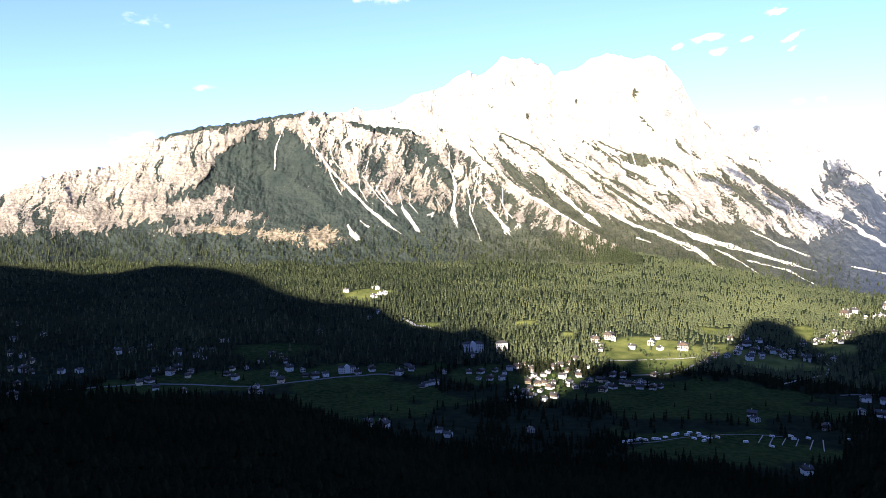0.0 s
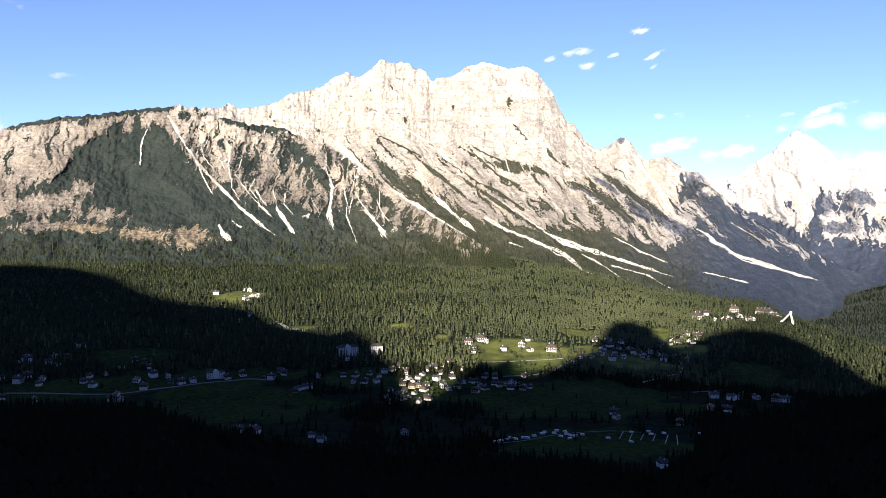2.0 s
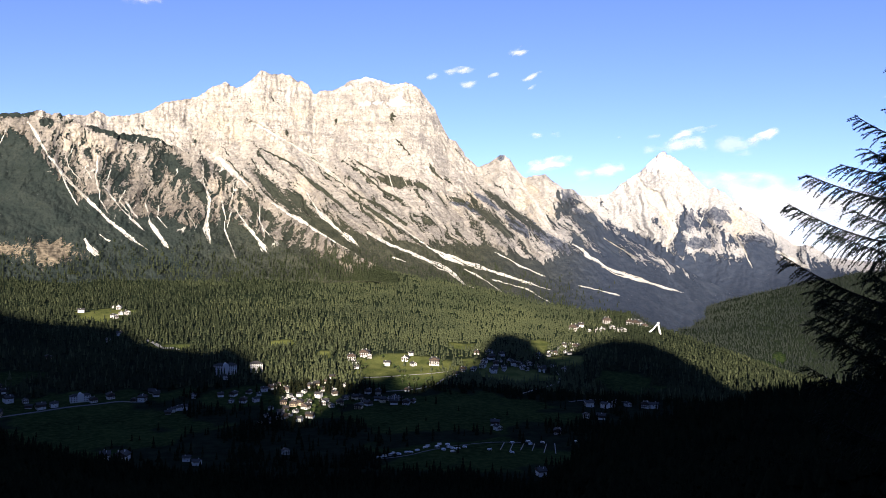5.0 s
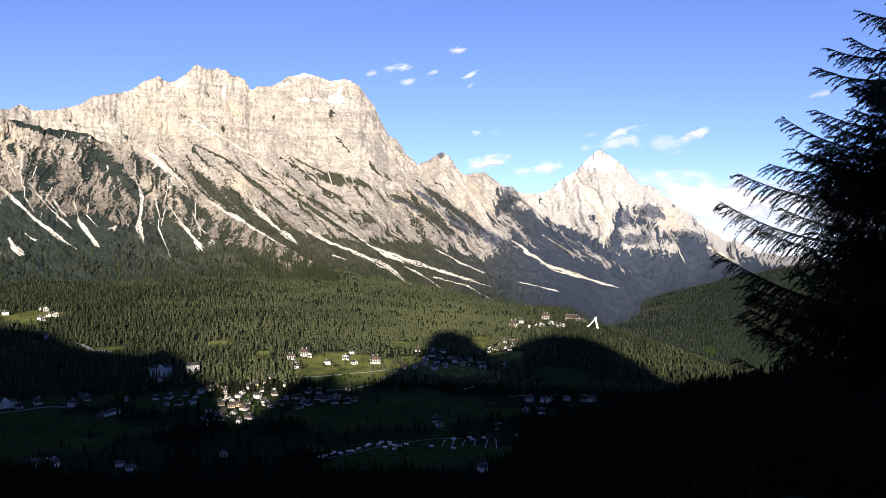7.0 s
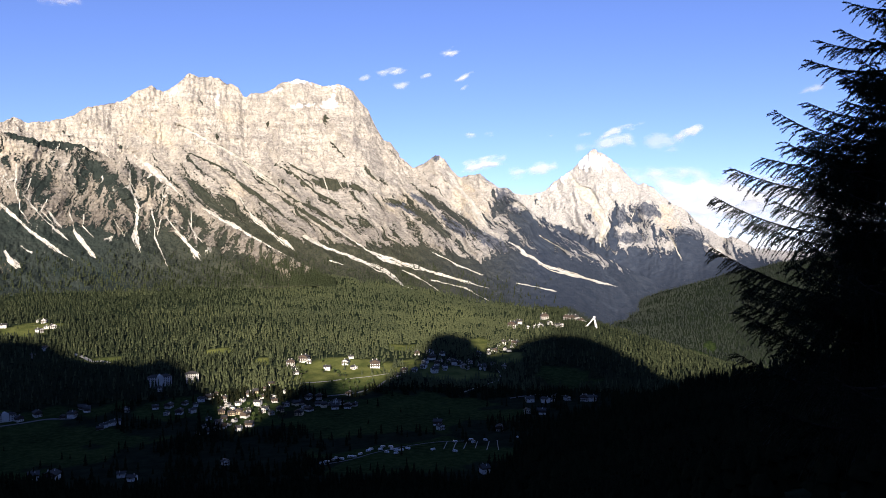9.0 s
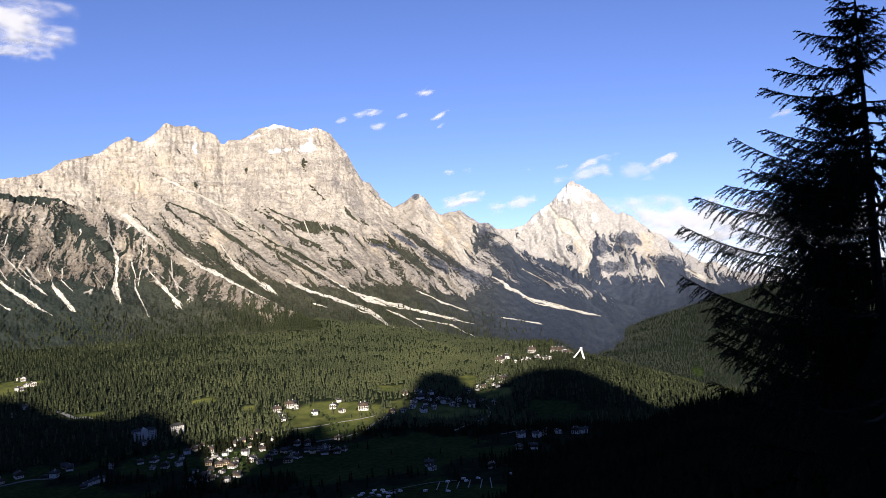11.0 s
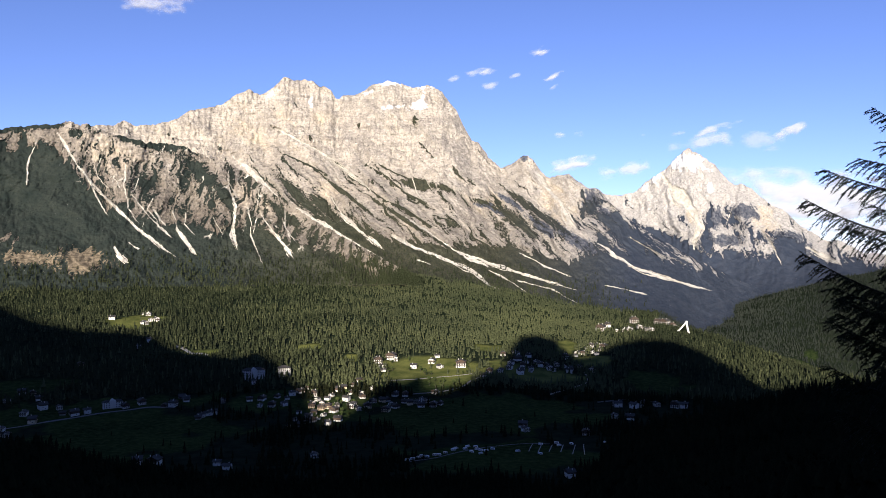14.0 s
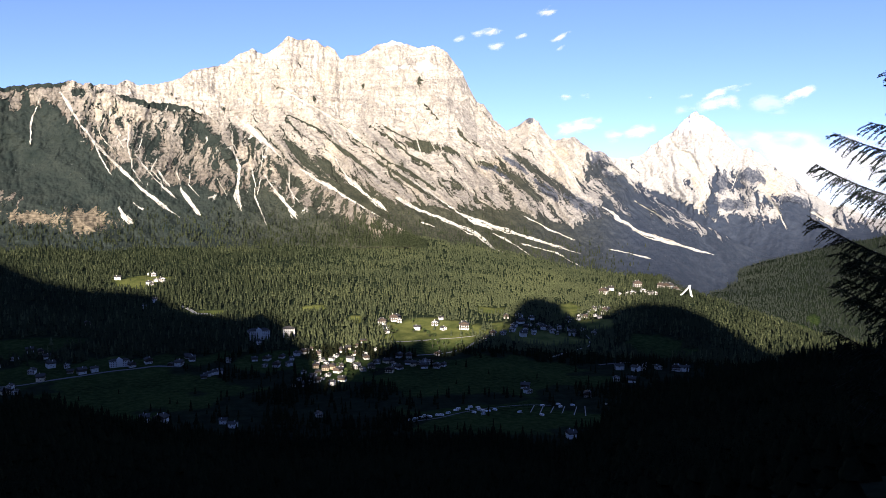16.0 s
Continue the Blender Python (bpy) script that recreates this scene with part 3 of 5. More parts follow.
mountain("mountain_massif", "high pale limestone massif with jagged summits and bedded cliffs", (-13, 40, 0.055), 0.053,
         ((-13, 7.5), (-9.6, 8.6), (-8.7, 8.55), (-8, 8.95), (-7.2, 8.65), (-6, 8.75), (-4.6, 9.2), (-3.6, 9.9), (-1.4, 10.4), (-0.3, 11.23), (0.2, 11.41), (0.6, 11.60), (1.3, 11.27), (1.6, 11.33), (2.3, 11.78), (3.1, 12.62), (3.5, 12.50), (3.9, 12.33), (4.6, 12.41), (5.2, 12.34), (5.8, 11.93), (6.0, 12.05), (6.5, 11.78), (6.9, 11.19), (7.2, 11.15), (7.5, 11.40), (8.2, 11.37), (8.9, 11.65), (9.6, 12.22), (10.3, 12.30), (10.8, 12.51), (11.4, 12.34), (11.9, 12.28), (12.9, 12.05), (13.9, 12.19), (14.9, 11.78), (15.3, 11.26), (16.0, 10.4), (16.5, 9.38), (17.2, 8.1), (17.65, 7.93), (18.4, 7.11), (18.1, 7.27), (18.6, 6.72), (19.4, 6.07), (20.0, 6.26), (20.6, 6.59), (21.1, 6.94), (21.4, 6.97), (21.8, 6.65), (22.4, 5.71), (23.0, 5.24), (23.8, 5.49), (24.5, 5.50), (25.3, 4.85), (25.9, 4.46), (26.7, 4.38), (27.2, 3.7), (28.9, 2.1), (30.6, 0.9), (32.7, -0.4), (37.6, -2.9), (40, -3.6)), 0.06,
         ((-13, 3150), (0, 3000), (8, 2560), (13, 2420), (20, 2330), (32, 2300), (34, 2520), (36, 2900), (40, 3320)), ((-13, 3700), (0, 3850), (12, 3950), (20, 3750), (28, 3500), (33, 3400), (36, 3560), (40, 3600)), 0.85, 46,
         ((-13, 4), (1.4, 3.9), (4.6, 2.4), (7.9, 2.0), (11.2, 0.9), (14.6, 0.2), (18.1, 0.4), (21.5, -0.1), (24.3, -1.1), (26.6, -0.3), (29, 0.2), (33, -1.2), (40, -3)), (((-13, 0.5), (3, 0.24), (10, 0.26), (19, 0.2), (22, 0.2), (25, 0.15), (27, -0.1), (29, -0.4), (40, -0.3)), 0.13),
         ((.5, .12, (-0.1, 6.3, 1.3, 5.1, 2.7, 3.7, 4.5, 2.6, 6.4, 1.5, 8.9, 0.0, 11.9, -1.6)),
          (.26, .34, (6.4, 4.0, 7.4, 2.5, 8.9, 1.1, 10.8, -0.3)),
          (.34, .14, (10.8, 1.1, 12.9, 0.0, 15.1, -0.8, 17.4, -1.9, 18.5, -2.9, 20.2, -3.6)),
          (.2, .26, (12.1, 2.4, 14.0, 1.1, 15.9, -0.2, 18.5, -1.2, 21.7, -2.2, 25.1, -3.2)),
          (.15, .2, (20.8, -0.4, 22.7, -1.4, 25.1, -2.4)),
          (.1, .15, (20.8, -3.8, 22.7, -4.6, 24.4, -4.9)),
          (.2, .15, (12.9, -0.9, 14.2, -1.3)),
          (.2, .12, (20.6, -2.5, 23.1, -3.1, 25.1, -4.2)),
          (.4, .1, (26.7, 0.3, 28.0, -0.7, 29.7, -1.7, 31.7, -2.3, 33.6, -2.9, 36.1, -3.4)),
          (.2, .12, (28.9, 0.8, 30.3, -0.1, 31.7, -1.0)),
          (.15, .12, (27.1, -2.8, 30.3, -3.5)),
          (.5, .7, (21.9, 5.8, 22.8, 4.6, 23.9, 3.3, 24.4, 2.1, 25.0, 1.3)),
          (.3, .25, (2.4, 8.9, 3.8, 8.2, 6.2, 6.9, 8.8, 5.0, 10.5, 3.5)),
          (.1, .12, (12.6, 5.4, 13.0, 4.2, 13.6, 3.5)),
          (.1, .1, (13.5, 5.5, 14.1, 4.4)),
          (.16, .14, (18.5, -1.7, 20.3, -2.7, 21.7, -3.6)),
          (.2, .25, (15.5, 0.0, 17.1, -0.9, 18.9, -1.6))),
         # the first three darks paint the shade of clefts in the upper wall
         darks=((12.85, 9.85, 0.22, 0.42, 0), (4.98, 8.3, 0.12, 0.3, 10), (8.6, 9.2, 0.1, 0.2, 0), (4.2, 3.9, 2.2, 0.42, -44), (13.6, 4.75, 2.1, 0.32, -8), (8, 3.8, 2.6, 0.12, -38), (12, 2.2, 3.2, 0.14, -33), (6.0, 3.0, 1.6, 0.35, -40), (20.3, 2.3, 2.2, 0.4, -38), (22.2, 2.6, 2.4, 0.3, -36), (26.1, 2.9, 0.5, 0.6, -20), (27.4, 1.9, 1.3, 0.4, -40), (17.9, 3.5, 0.7, 0.22, -15), (28.5, 0.9, 1.6, 0.5, -40)),
         earths=((15.9, -3.1, 0.5, 0.4, -30),),
         snows=((12.9, 10.6, 0.65, 0.26, 10), (13.4, 11.1, 0.2, 0.5, -10), (2.0, 11.2, 0.3, 0.2, 30), (11.2, 10.6, 0.7, 0.12, 5), (9.3, 11.6, 0.5, 0.12, 20), (5.1, 11.0, 0.15, 0.4, 0), (13.2, 12.1, 1.0, 0.14, -5), (10.7, 12.35, 0.8, 0.14, 5)), bares=((23.7, 3.4, 1.7, 0.55, -58),), seed=5, bright=((-13, 0.7), (3, 0.5), (12, 0.46), (18, 0.48), (21, 0.58), (24, 0.68), (27, 0.3), (40, 0.1)), haze=((8, 0.0), (19, 0.05), (24, 0.35), (29, 0.85)), gullies=((.10, .14, (3.0, 7.0, 4.5, 6.4, 6.2, 5.5)), (.10, .22, (6.9, 6.5, 8.3, 5.2, 10.5, 3.6, 12.0, 3.0, 14, 1.6)), (.10, .20, (9.1, 6.3, 10.7, 5.4, 12.0, 4.2, 13.6, 3.4)), (.08, .14, (10.0, 6.4, 11.5, 5.6, 13.3, 4.9)), (.08, .1, (13.2, 8.0, 14.3, 6.8)), (.08, .12, (14.2, 2.5, 15.1, 2.2, 16.0, 1.8)), (.12, .3, (25.5, 4.3, 25.7, 3.3, 25.5, 2.4))),
         shaded_spots=((26.2, 3.3, 0.75, 1.0, -15), (27.4, 2.2, 1.3, 0.45, -35), (22.4, 1.7, 1.4, 0.4, -35), (24.3, 0.9, 1.3, 0.4, -35), (25.7, 0.1, 1.2, 0.4, -25), (20.2, 3.4, 1.1, 0.22, -35), (19.6, 2.6, 1.3, 0.25, -25), (18.2, 3.3, 0.8, 0.25, -5), (21.15, 6.75, 0.3, 0.3, 25)),
         ochres=((23.4, 3.9, 1.1, 0.8, -50), (24.4, 2.4, 0.7, 0.9, -60), (18.9, 3.3, 1.2, 0.6, -20), (0.7, 8.3, 1.3, 0.6, -25), (3.0, 10.0, 0.8, 0.5, -30), (5.9, 9.7, 0.9, 0.5, 0), (6.0, 4.3, 0.6, 0.6, 0)), cliff=(5.2, 7.6), rills=((-13, 0), (2, 0.25), (14, 0.5), (26, 0.4), (32, 0)))

mountain("mountain_pyramid", "distant pale pyramid peak with gravel couloirs and dark lower slopes", (24, 62, 0.058), 0.052,
         ((24, 3), (26.8, 4), (27.5, 3.92), (28.4, 3.83), (29.4, 4.19), (30.5, 5.07), (31.6, 5.78), (32.2, 6.46), (32.9, 7.05), (33.1, 7.09), (33.7, 6.73), (34.2, 6.43), (34.9, 5.83), (35.5, 5.01), (36.2, 4.34), (36.6, 4.51), (37.1, 4.24), (37.7, 3.65), (38.4, 3.05), (39.4, 2.52), (40.2, 1.70), (41.0, 1.05), (42.1, 0.36), (42.6, 0.5), (44.1, -0.4), (48, -0.8), (55, 0.2), (62, 0.8)), 0.07,
         ((24, 4000), (31, 3950), (34, 3520), (62, 3520)), ((24, 4500), (33, 4650), (44, 4500), (62, 4400)), 0.2, 48,
         ((24, 2.6), (27.4, 3.0), (28.8, 2.2), (29.8, 1.5), (30.8, 1.05), (32, 0.95), (33.1, 0.4), (33.9, -0.4), (35.2, -0.3), (37, -0.15), (38.5, -0.5), (39.3, 0.7), (40, 0.6), (40.7, -0.2), (42.4, -1.1), (62, -0.8)), (((24, 0.6), (33, 0.5), (35, 0.3), (62, 0.3)), 0.18),
         ((.45, .9, (31.2, 5.5, 32.0, 4.2, 33.3, 2.6)), (.75, .22, (32.4, 3.7, 33.4, 2.5, 33.9, 1.4, 33.5, 0.4, 33.4, -0.4)),
          (.22, .12, (37.7, 1.5, 38.5, 0.4, 38.9, -0.6, 39.4, -1.5)),
          (.15, .15, (38.3, 2.5, 39.4, 0.9)),
          (.3, .25, (40.7, -0.0, 41.7, -0.6, 43.1, -1.3)),
          (.1, .12, (36.1, 2.9, 35.5, 1.3)),
          (.2, .3, (41.4, 0.9, 42.4, -0.0))),
         # the first darks paint the shaded wall right of the couloir
         darks=((34.35, 1.6, 0.28, 1.2, -12), (34.2, 0.1, 0.5, 0.5, 0), (36.0, 1.9, 0.6, 0.55, -10), (39.3, 0.2, 0.9, 0.45, -25), (30.9, 0.9, 1.0, 0.3, -25)),
         snows=((33.2, 6.2, 0.9, 0.4, -10), (32.4, 6.2, 0.4, 0.5, 40), (31.0, 5.2, 0.5, 0.18, 42), (34.3, 5.6, 0.5, 0.2, -30), (30.2, 4.5, 0.4, 0.15, 40), (34.5, 4.2, 0.15, 0.35, 0)),
         shaded_spots=((34.9, 2.1, 0.7, 0.8, 0), (36.3, 2.5, 1.0, 0.5, -8), (34.3, 0.6, 0.5, 0.7, 10), (37.0, 2.4, 0.6, 0.6, 20), (39.3, 0.7, 0.8, 0.5, -10), (35.8, 0.5, 1.2, 0.4, 0), (40.3, 0.2, 0.8, 0.5, -40)),
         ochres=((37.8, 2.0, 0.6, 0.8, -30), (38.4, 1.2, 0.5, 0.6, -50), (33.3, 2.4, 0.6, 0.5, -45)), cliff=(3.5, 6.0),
         seed=9, bright=((24, 0.8), (62, 0.8)), haze=((24, 0.9), (62, 0.9)))

# ---- the mountain behind the lookout, whose crest shades the valley ----
CREST = ((-6000, 800), (-1725, 652), (-1677, 678), (-1641, 739), (-1495, 749), (-1324, 712), (-1142, 645), (-1004, 611), (-906, 611), (-826, 604), (-749, 564), (-684, 545), (-579, 533), (-560, 557), (-499, 529), (-448, 486), (-397, 451), (-345, 402), (-288, 359), (-282, 394), (-276, 422), (-258, 459), (-239, 494), (-221, 466), (-208, 488), (-192, 491), (-178, 456), (-141, 447), (-108, 473), (-71, 515), (-40, 539), (-27, 602), (-6, 646), (26, 660), (83, 642), (113, 571), (155, 584), (202, 624), (281, 655), (350, 651), (403, 613), (423, 554), (429, 493), (437, 474), (900, 520), (5000, 500))


def shading_mountain():
    way = Vector((-math.sin(radians(SUN_BEARING)), -math.cos(radians(SUN_BEARING))))
    side = Vector((way.y, -way.x))
    u = np.concatenate((np.linspace(-6000, -1900, 20), np.arange(-1880, 520, 8.0), np.linspace(540, 5000, 20)))
    s = np.concatenate((np.linspace(-4200, -1500, 14), np.linspace(-1400, -90, 34)))
    crest = knots(u, CREST) + 1400 * math.tan(radians(SUN_HEIGHT))
    U, S = np.meshgrid(u, s)
    fall = np.abs(S + 1400)
    Z = crest - fall * np.where(S > -1400, 0.82, 0.7) + smooth(0, 160, fall) * 45 * fbm(U / 300, S / 300, 4, 31)
    Z = np.maximum(Z, -60)
    zero = np.zeros(Z.shape)
    ob = new("mountain_behind", grid_mesh("mountain_behind", U * side.x + S * way.x, U * side.y + S * way.y, Z, bright=zero, haze=zero, veg=zero + smooth(1100, 900, Z), scree=zero, earth=zero, snow=zero, shaded_rock=zero, ochre=zero, grassy=zero))
    ob.data.materials.append(ROCK)
    return tagged(ob, "dark wooded mountain whose crest shades the valley", "mountain", "mountains round the valley", "structure")


shading_mountain()

# ---- ground ----
MEADOWS = ((-8, 1190, 6.5, 150), (17, 1230, 8.5, 130), (19.5, 975, 7.5, 70), (13.6, 1450, 3.2, 85), (13.3, 1540, 3.0, 60), (16.3, 1510, 2.0, 60), (-7.3, 1975, 1.9, 70), (5.0, 1680, 1.2, 22), (8.0, 1590, 0.5, 25), (-3.2, 1690, 1.4, 20), (24.2, 1770, 0.7, 90), (18.3, 1690, 1.2, 30), (-20, 1330, 6, 60), (-14, 1500, 3, 50), (31, 1500, 2.2, 70), (40.1, 2420, 0.8, 22), (41.1, 2500, 0.35, 60), (36.4, 2010, 0.35, 20), (43.5, 1700, 1.5, 40), (-24, 1150, 5, 90), (7, 1250, 3.2, 90), (2, 1330, 3, 60), (-12, 1340, 9, 60), (21, 1500, 4, 60), (26.3, 1640, 1.5, 50))


def meadow_mask(a, r):
    x, y = r * np.sin(np.radians(a)), r * np.cos(np.radians(a))
    wob = 0.55 * fbm(x / 70, y / 70, 4, 41)
    m = np.zeros(np.shape(a))
    for a0, r0, wa, wr in MEADOWS:
        m = np.maximum(m, smooth(1.12, 0.92, np.hypot((a - a0) / wa, (r - r0) / wr) + wob))
    return m


a = np.concatenate((np.arange(-180, -48, 4.0), np.arange(-48, 62, 0.28), np.linspace(62, 180, 30)))
r = np.concatenate(([0.0, 3, 6, 10, 15], np.arange(20, 820, 9.0), np.arange(820, 1500, 7.0), np.arange(1500, 2700, 14.0), np.arange(2700, 5200, 60.0)))
A, R = np.meshgrid(a, r)
# upper middle meadows are coloured brighter where the evening sun falls
ground = new("ground", grid_mesh("ground", R * np.sin(np.radians(A)), R * np.cos(np.radians(A)), ground_height(A, R), meadow=meadow_mask(A, R), sunlit_grass=smooth(1395, 1440, R + 30 * perlin(A, R / 60, 72)) * smooth(29, 27, A) * smooth(-11, -9, A), road=np.zeros(A.shape)))
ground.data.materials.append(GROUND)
tagged(ground, "valley floor of shaded green meadows and rising forest slopes", "ground", kind="structure")


# ---- woods ----
def conifers(name, label, A, R, H, W, tiers, sides, rnd, on=None, mat=None):
    """Many spruces in one mesh: stacked ragged cones."""
    n = len(A)
    X, Y, Z = on.T if on is not None else (R * np.sin(np.radians(A)), R * np.cos(np.radians(A)), ground_height(A, R))
    ang0 = rnd.rand(n) * 6.28
    per = tiers * (sides + 1)
    co = np.zeros((n, per, 3))
    for t in range(tiers):
        lo, hi = 0.06 + 0.84 * t / tiers, 0.06 + 0.84 * (t + 1) / tiers + 0.10
        wide = W * (1 - 0.82 * t / tiers)
        for s in range(sides):
            ang = ang0 + (s + 0.5 * (t % 2)) * 6.283 / sides
            rad = wide * (0.75 + 0.5 * rnd.rand(n))
            co[:, t * (sides + 1) + s] = np.stack((X + rad * np.cos(ang), Y + rad * np.sin(ang), Z + H * (lo + 0.05 * (rnd.rand(n) - 0.5))), -1)
        co[:, t * (sides + 1) + sides] = np.stack((X, Y, Z + H * min(hi, 1.0)), -1)
    tri = [(t * (sides + 1) + s, t * (sides + 1) + (s + 1) % sides, t * (sides + 1) + sides) for t in range(tiers) for s in range(sides)]
    F = (np.array(tri)[None] + (np.arange(n) * per)[:, None, None]).reshape(-1)
    me = bpy.data.meshes.new(name)
    me.vertices.add(n * per)
    me.vertices.foreach_set("co", co.reshape(-1).astype(np.float32))
    me.loops.add(len(F))
    me.loops.foreach_set("vertex_index", F.astype(np.int32))
    me.polygons.add(len(F) // 3)
    me.polygons.foreach_set("loop_start", np.arange(0, len(F), 3, dtype=np.int32))
    me.update(calc_edges=True)
    me.materials.append(mat or SHADED_SPRUCE)
    return tagged(new(name, me), label, "forest", kind="stuff")


VILLAGES = ((29, 2060, 2.6, 60), (-29, 1480, 3.5, 130), (7.2, 1240, 3.4, 110), (-18, 1290, 9, 110), (20.5, 1590, 4.5, 60), (-6, 1350, 4, 40), (14.5, 1330, 4.5, 30), (26, 1700, 2.2, 60), (11.5, 1500, 1.2, 40), (14.8, 1490, 2.4, 40))


def village_mask(a, r):
    m = np.zeros(np.shape(a))
    for a0, r0, wa, wr in VILLAGES:
        m = np.maximum(m, smooth(1.1, 0.8, np.hypot((a - a0) / wa, (r - r0) / wr)))
    return m


def scatter_woods():
    rnd = np.random.RandomState(3)
    n = 205000
    A = rnd.uniform(-40, 62, n)
    R = np.sqrt(rnd.uniform(840 ** 2, 3400 ** 2, n))
    x, y = R * np.sin(np.radians(A)), R * np.cos(np.radians(A))
    keep = rnd.rand(n) < np.clip(0.80 - 1.0 * meadow_mask(A, R) - 0.58 * village_mask(A, R), 0.012, 1)
    keep &= ~((R < 1330) & (rnd.rand(n) > 0.10 + 0.75 * smooth(0.0, 0.35, fbm(x / 120, y / 120, 3, 47))))
    keep &= R < knots(A, ((-40, 2640), (19, 2640), (23, 2540), (31, 2540), (33, 2800), (35, 3380), (62, 3400))) - 130 * rnd.rand(n) ** 2
    A, R = A[keep], R[keep]
    H = rnd.uniform(6.5, 17, len(A)) * (1.08 - 0.40 * smooth(1450, 2300, R))
    W = H * rnd.uniform(0.15, 0.23, len(A)) * (1 + 0.55 * smooth(1400, 2200, R))
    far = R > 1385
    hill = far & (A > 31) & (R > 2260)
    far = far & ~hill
    # towards the right the far trees take the copy brightened for sun and haze
    lit_stand = far & (rnd.rand(len(A)) < 0.12 + 0.88 * smooth(-4, 16, A + 5 * perlin(A / 3, R / 150, 71)) * smooth(31, 25, A))
    conifers("far_forest", "dense dark spruce forest on the far slope", *[v[far & ~lit_stand] for v in (A, R, H, W)], 2, 5, rnd, mat=DUSKY)
    conifers("lit_forest", "olive green conifer forest, brightened in colour for sun and haze", *[v[lit_stand] for v in (A, R, H, W)], 2, 5, rnd, mat=LIT_CONIFER)
    conifers("hill_forest", "dark spruce forest on the low hill, tinted blue for haze", A[hill], R[hill], H[hill], W[hill] * 0.62, 2, 5, rnd, mat=HAZY_SPRUCE)
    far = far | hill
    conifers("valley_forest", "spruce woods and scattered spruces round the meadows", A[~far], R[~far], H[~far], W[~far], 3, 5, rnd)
    on = np.vstack(WOODED)
    H = rnd.uniform(8, 17, len(on))
    conifers("slope_forest", "thinning spruce wood climbing the lower mountain slopes", H, H, H, H * rnd.uniform(0.15, 0.22, len(on)), 2, 5, rnd, on, DUSKY)
    m = 17000
    A = rnd.uniform(-52, 66, m)
    R = np.sqrt(rnd.uniform(13 ** 2, 575 ** 2, m))
    R[:1500] = rnd.uniform(10, 80, 1500)
    H = rnd.uniform(7, 15, m)
    room = EYE + R * np.tan(np.radians(knots(A, EDGE) - 0.9)) - ground_height(A, R)
    H = np.where(R < 440, np.minimum(np.minimum(H, room), 0.6 + 0.045 * R), H)
    keep = (H > 0.5) & (np.hypot(R * np.sin(np.radians(A)) - 11.27, R * np.cos(np.radians(A)) - 8.51) > 1.5)
    A, R, H = A[keep], R[keep], H[keep]
    W = H * rnd.uniform(0.14, 0.24, len(H))
    brink = R > 400
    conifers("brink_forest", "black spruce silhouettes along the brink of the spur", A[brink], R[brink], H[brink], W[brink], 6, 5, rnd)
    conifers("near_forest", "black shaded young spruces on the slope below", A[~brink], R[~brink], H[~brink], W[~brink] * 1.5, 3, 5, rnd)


scatter_woods()


# ---- roads and paths ----
PATH_GRAVEL = plain("pale_gravel", (0.30, 0.285, 0.25), scale=0.3)
ASPHALT = plain("grey_asphalt", (0.12, 0.12, 0.12), (0.085, 0.085, 0.09), 0.3)


def ribbon(name, label, pts, width, mat, lift=0.3):
    """A road laid on the ground through points given by bearing and distance."""
    p = np.array([(r * math.sin(radians(a)), r * math.cos(radians(a))) for a, r in pts])
    seg = np.concatenate(([0], np.cumsum(np.hypot(*np.diff(p, axis=0).T))))
    s = np.arange(0, seg[-1], 5.0)
    c = np.stack((np.interp(s, seg, p[:, 0]), np.interp(s, seg, p[:, 1])), -1)
    for _ in range(6):
        c[1:-1] = 0.25 * c[:-2] + 0.5 * c[1:-1] + 0.25 * c[2:]
    d = np.gradient(c, axis=0)
    d /= np.hypot(*d.T)[:, None]
    nrm = np.stack((-d[:, 1], d[:, 0]), -1)
    rows = []
    for k in (-0.5, -0.17, 0.17, 0.5):
        q = c + nrm * width * k
        r, a = np.hypot(*q.T), np.degrees(np.arctan2(q[:, 0], q[:, 1]))
        rows.append((q[:, 0], q[:, 1], ground_height(a, r) + lift - (0.5 if abs(k) == 0.5 else 0)))
    X, Y, Z = (np.stack([row[i] for row in rows]) for i in range(3))
    ob = new(name, grid_mesh(name, X, Y, Z))
    ob.data.materials.append(mat)
    return tagged(ob, label, "road", kind="structure")


ribbon("road", "grey valley road along the edge of the meadow", ((-28.5, 1350), (-26.0, 1350), (-24.1, 1350), (-22.5, 1344), (-15.2, 1290), (-12.9, 1306), (-11.5, 1312), (-9.3, 1326), (-6.3, 1338), (-4.8, 1324)), 7, ASPHALT)
ribbon("road", "grey lane winding between meadows and houses", ((12.4, 1342), (15.1, 1360), (16.6, 1396), (16.9, 1422), (17.8, 1454)), 6, ASPHALT)
ribbon("road", "grey lane winding through shaded meadow", ((22.7, 1356), (24.1, 1406), (25.7, 1466), (25.8, 1528), (25.6, 1554)), 6, PATH_GRAVEL)
ribbon("road", "pale lane across the sunlit meadow", ((10.7, 1426), (13.2, 1432), (15.7, 1454), (17.5, 1482)), 4.5, PATH_GRAVEL)
ribbon("road", "pale access lane of the caravan site", ((12.1, 946), (14.2, 962), (15.7, 984), (17.6, 1012), (20.8, 1038), (23.6, 1044)), 2.6, ASPHALT)
ribbon("road", "bare gravel bank at the forest edge", ((-4.7, 1734), (-4.1, 1716), (-3.5, 1684), (-2.9, 1690), (-2.4, 1670)), 9, PATH_GRAVEL, 0.8)
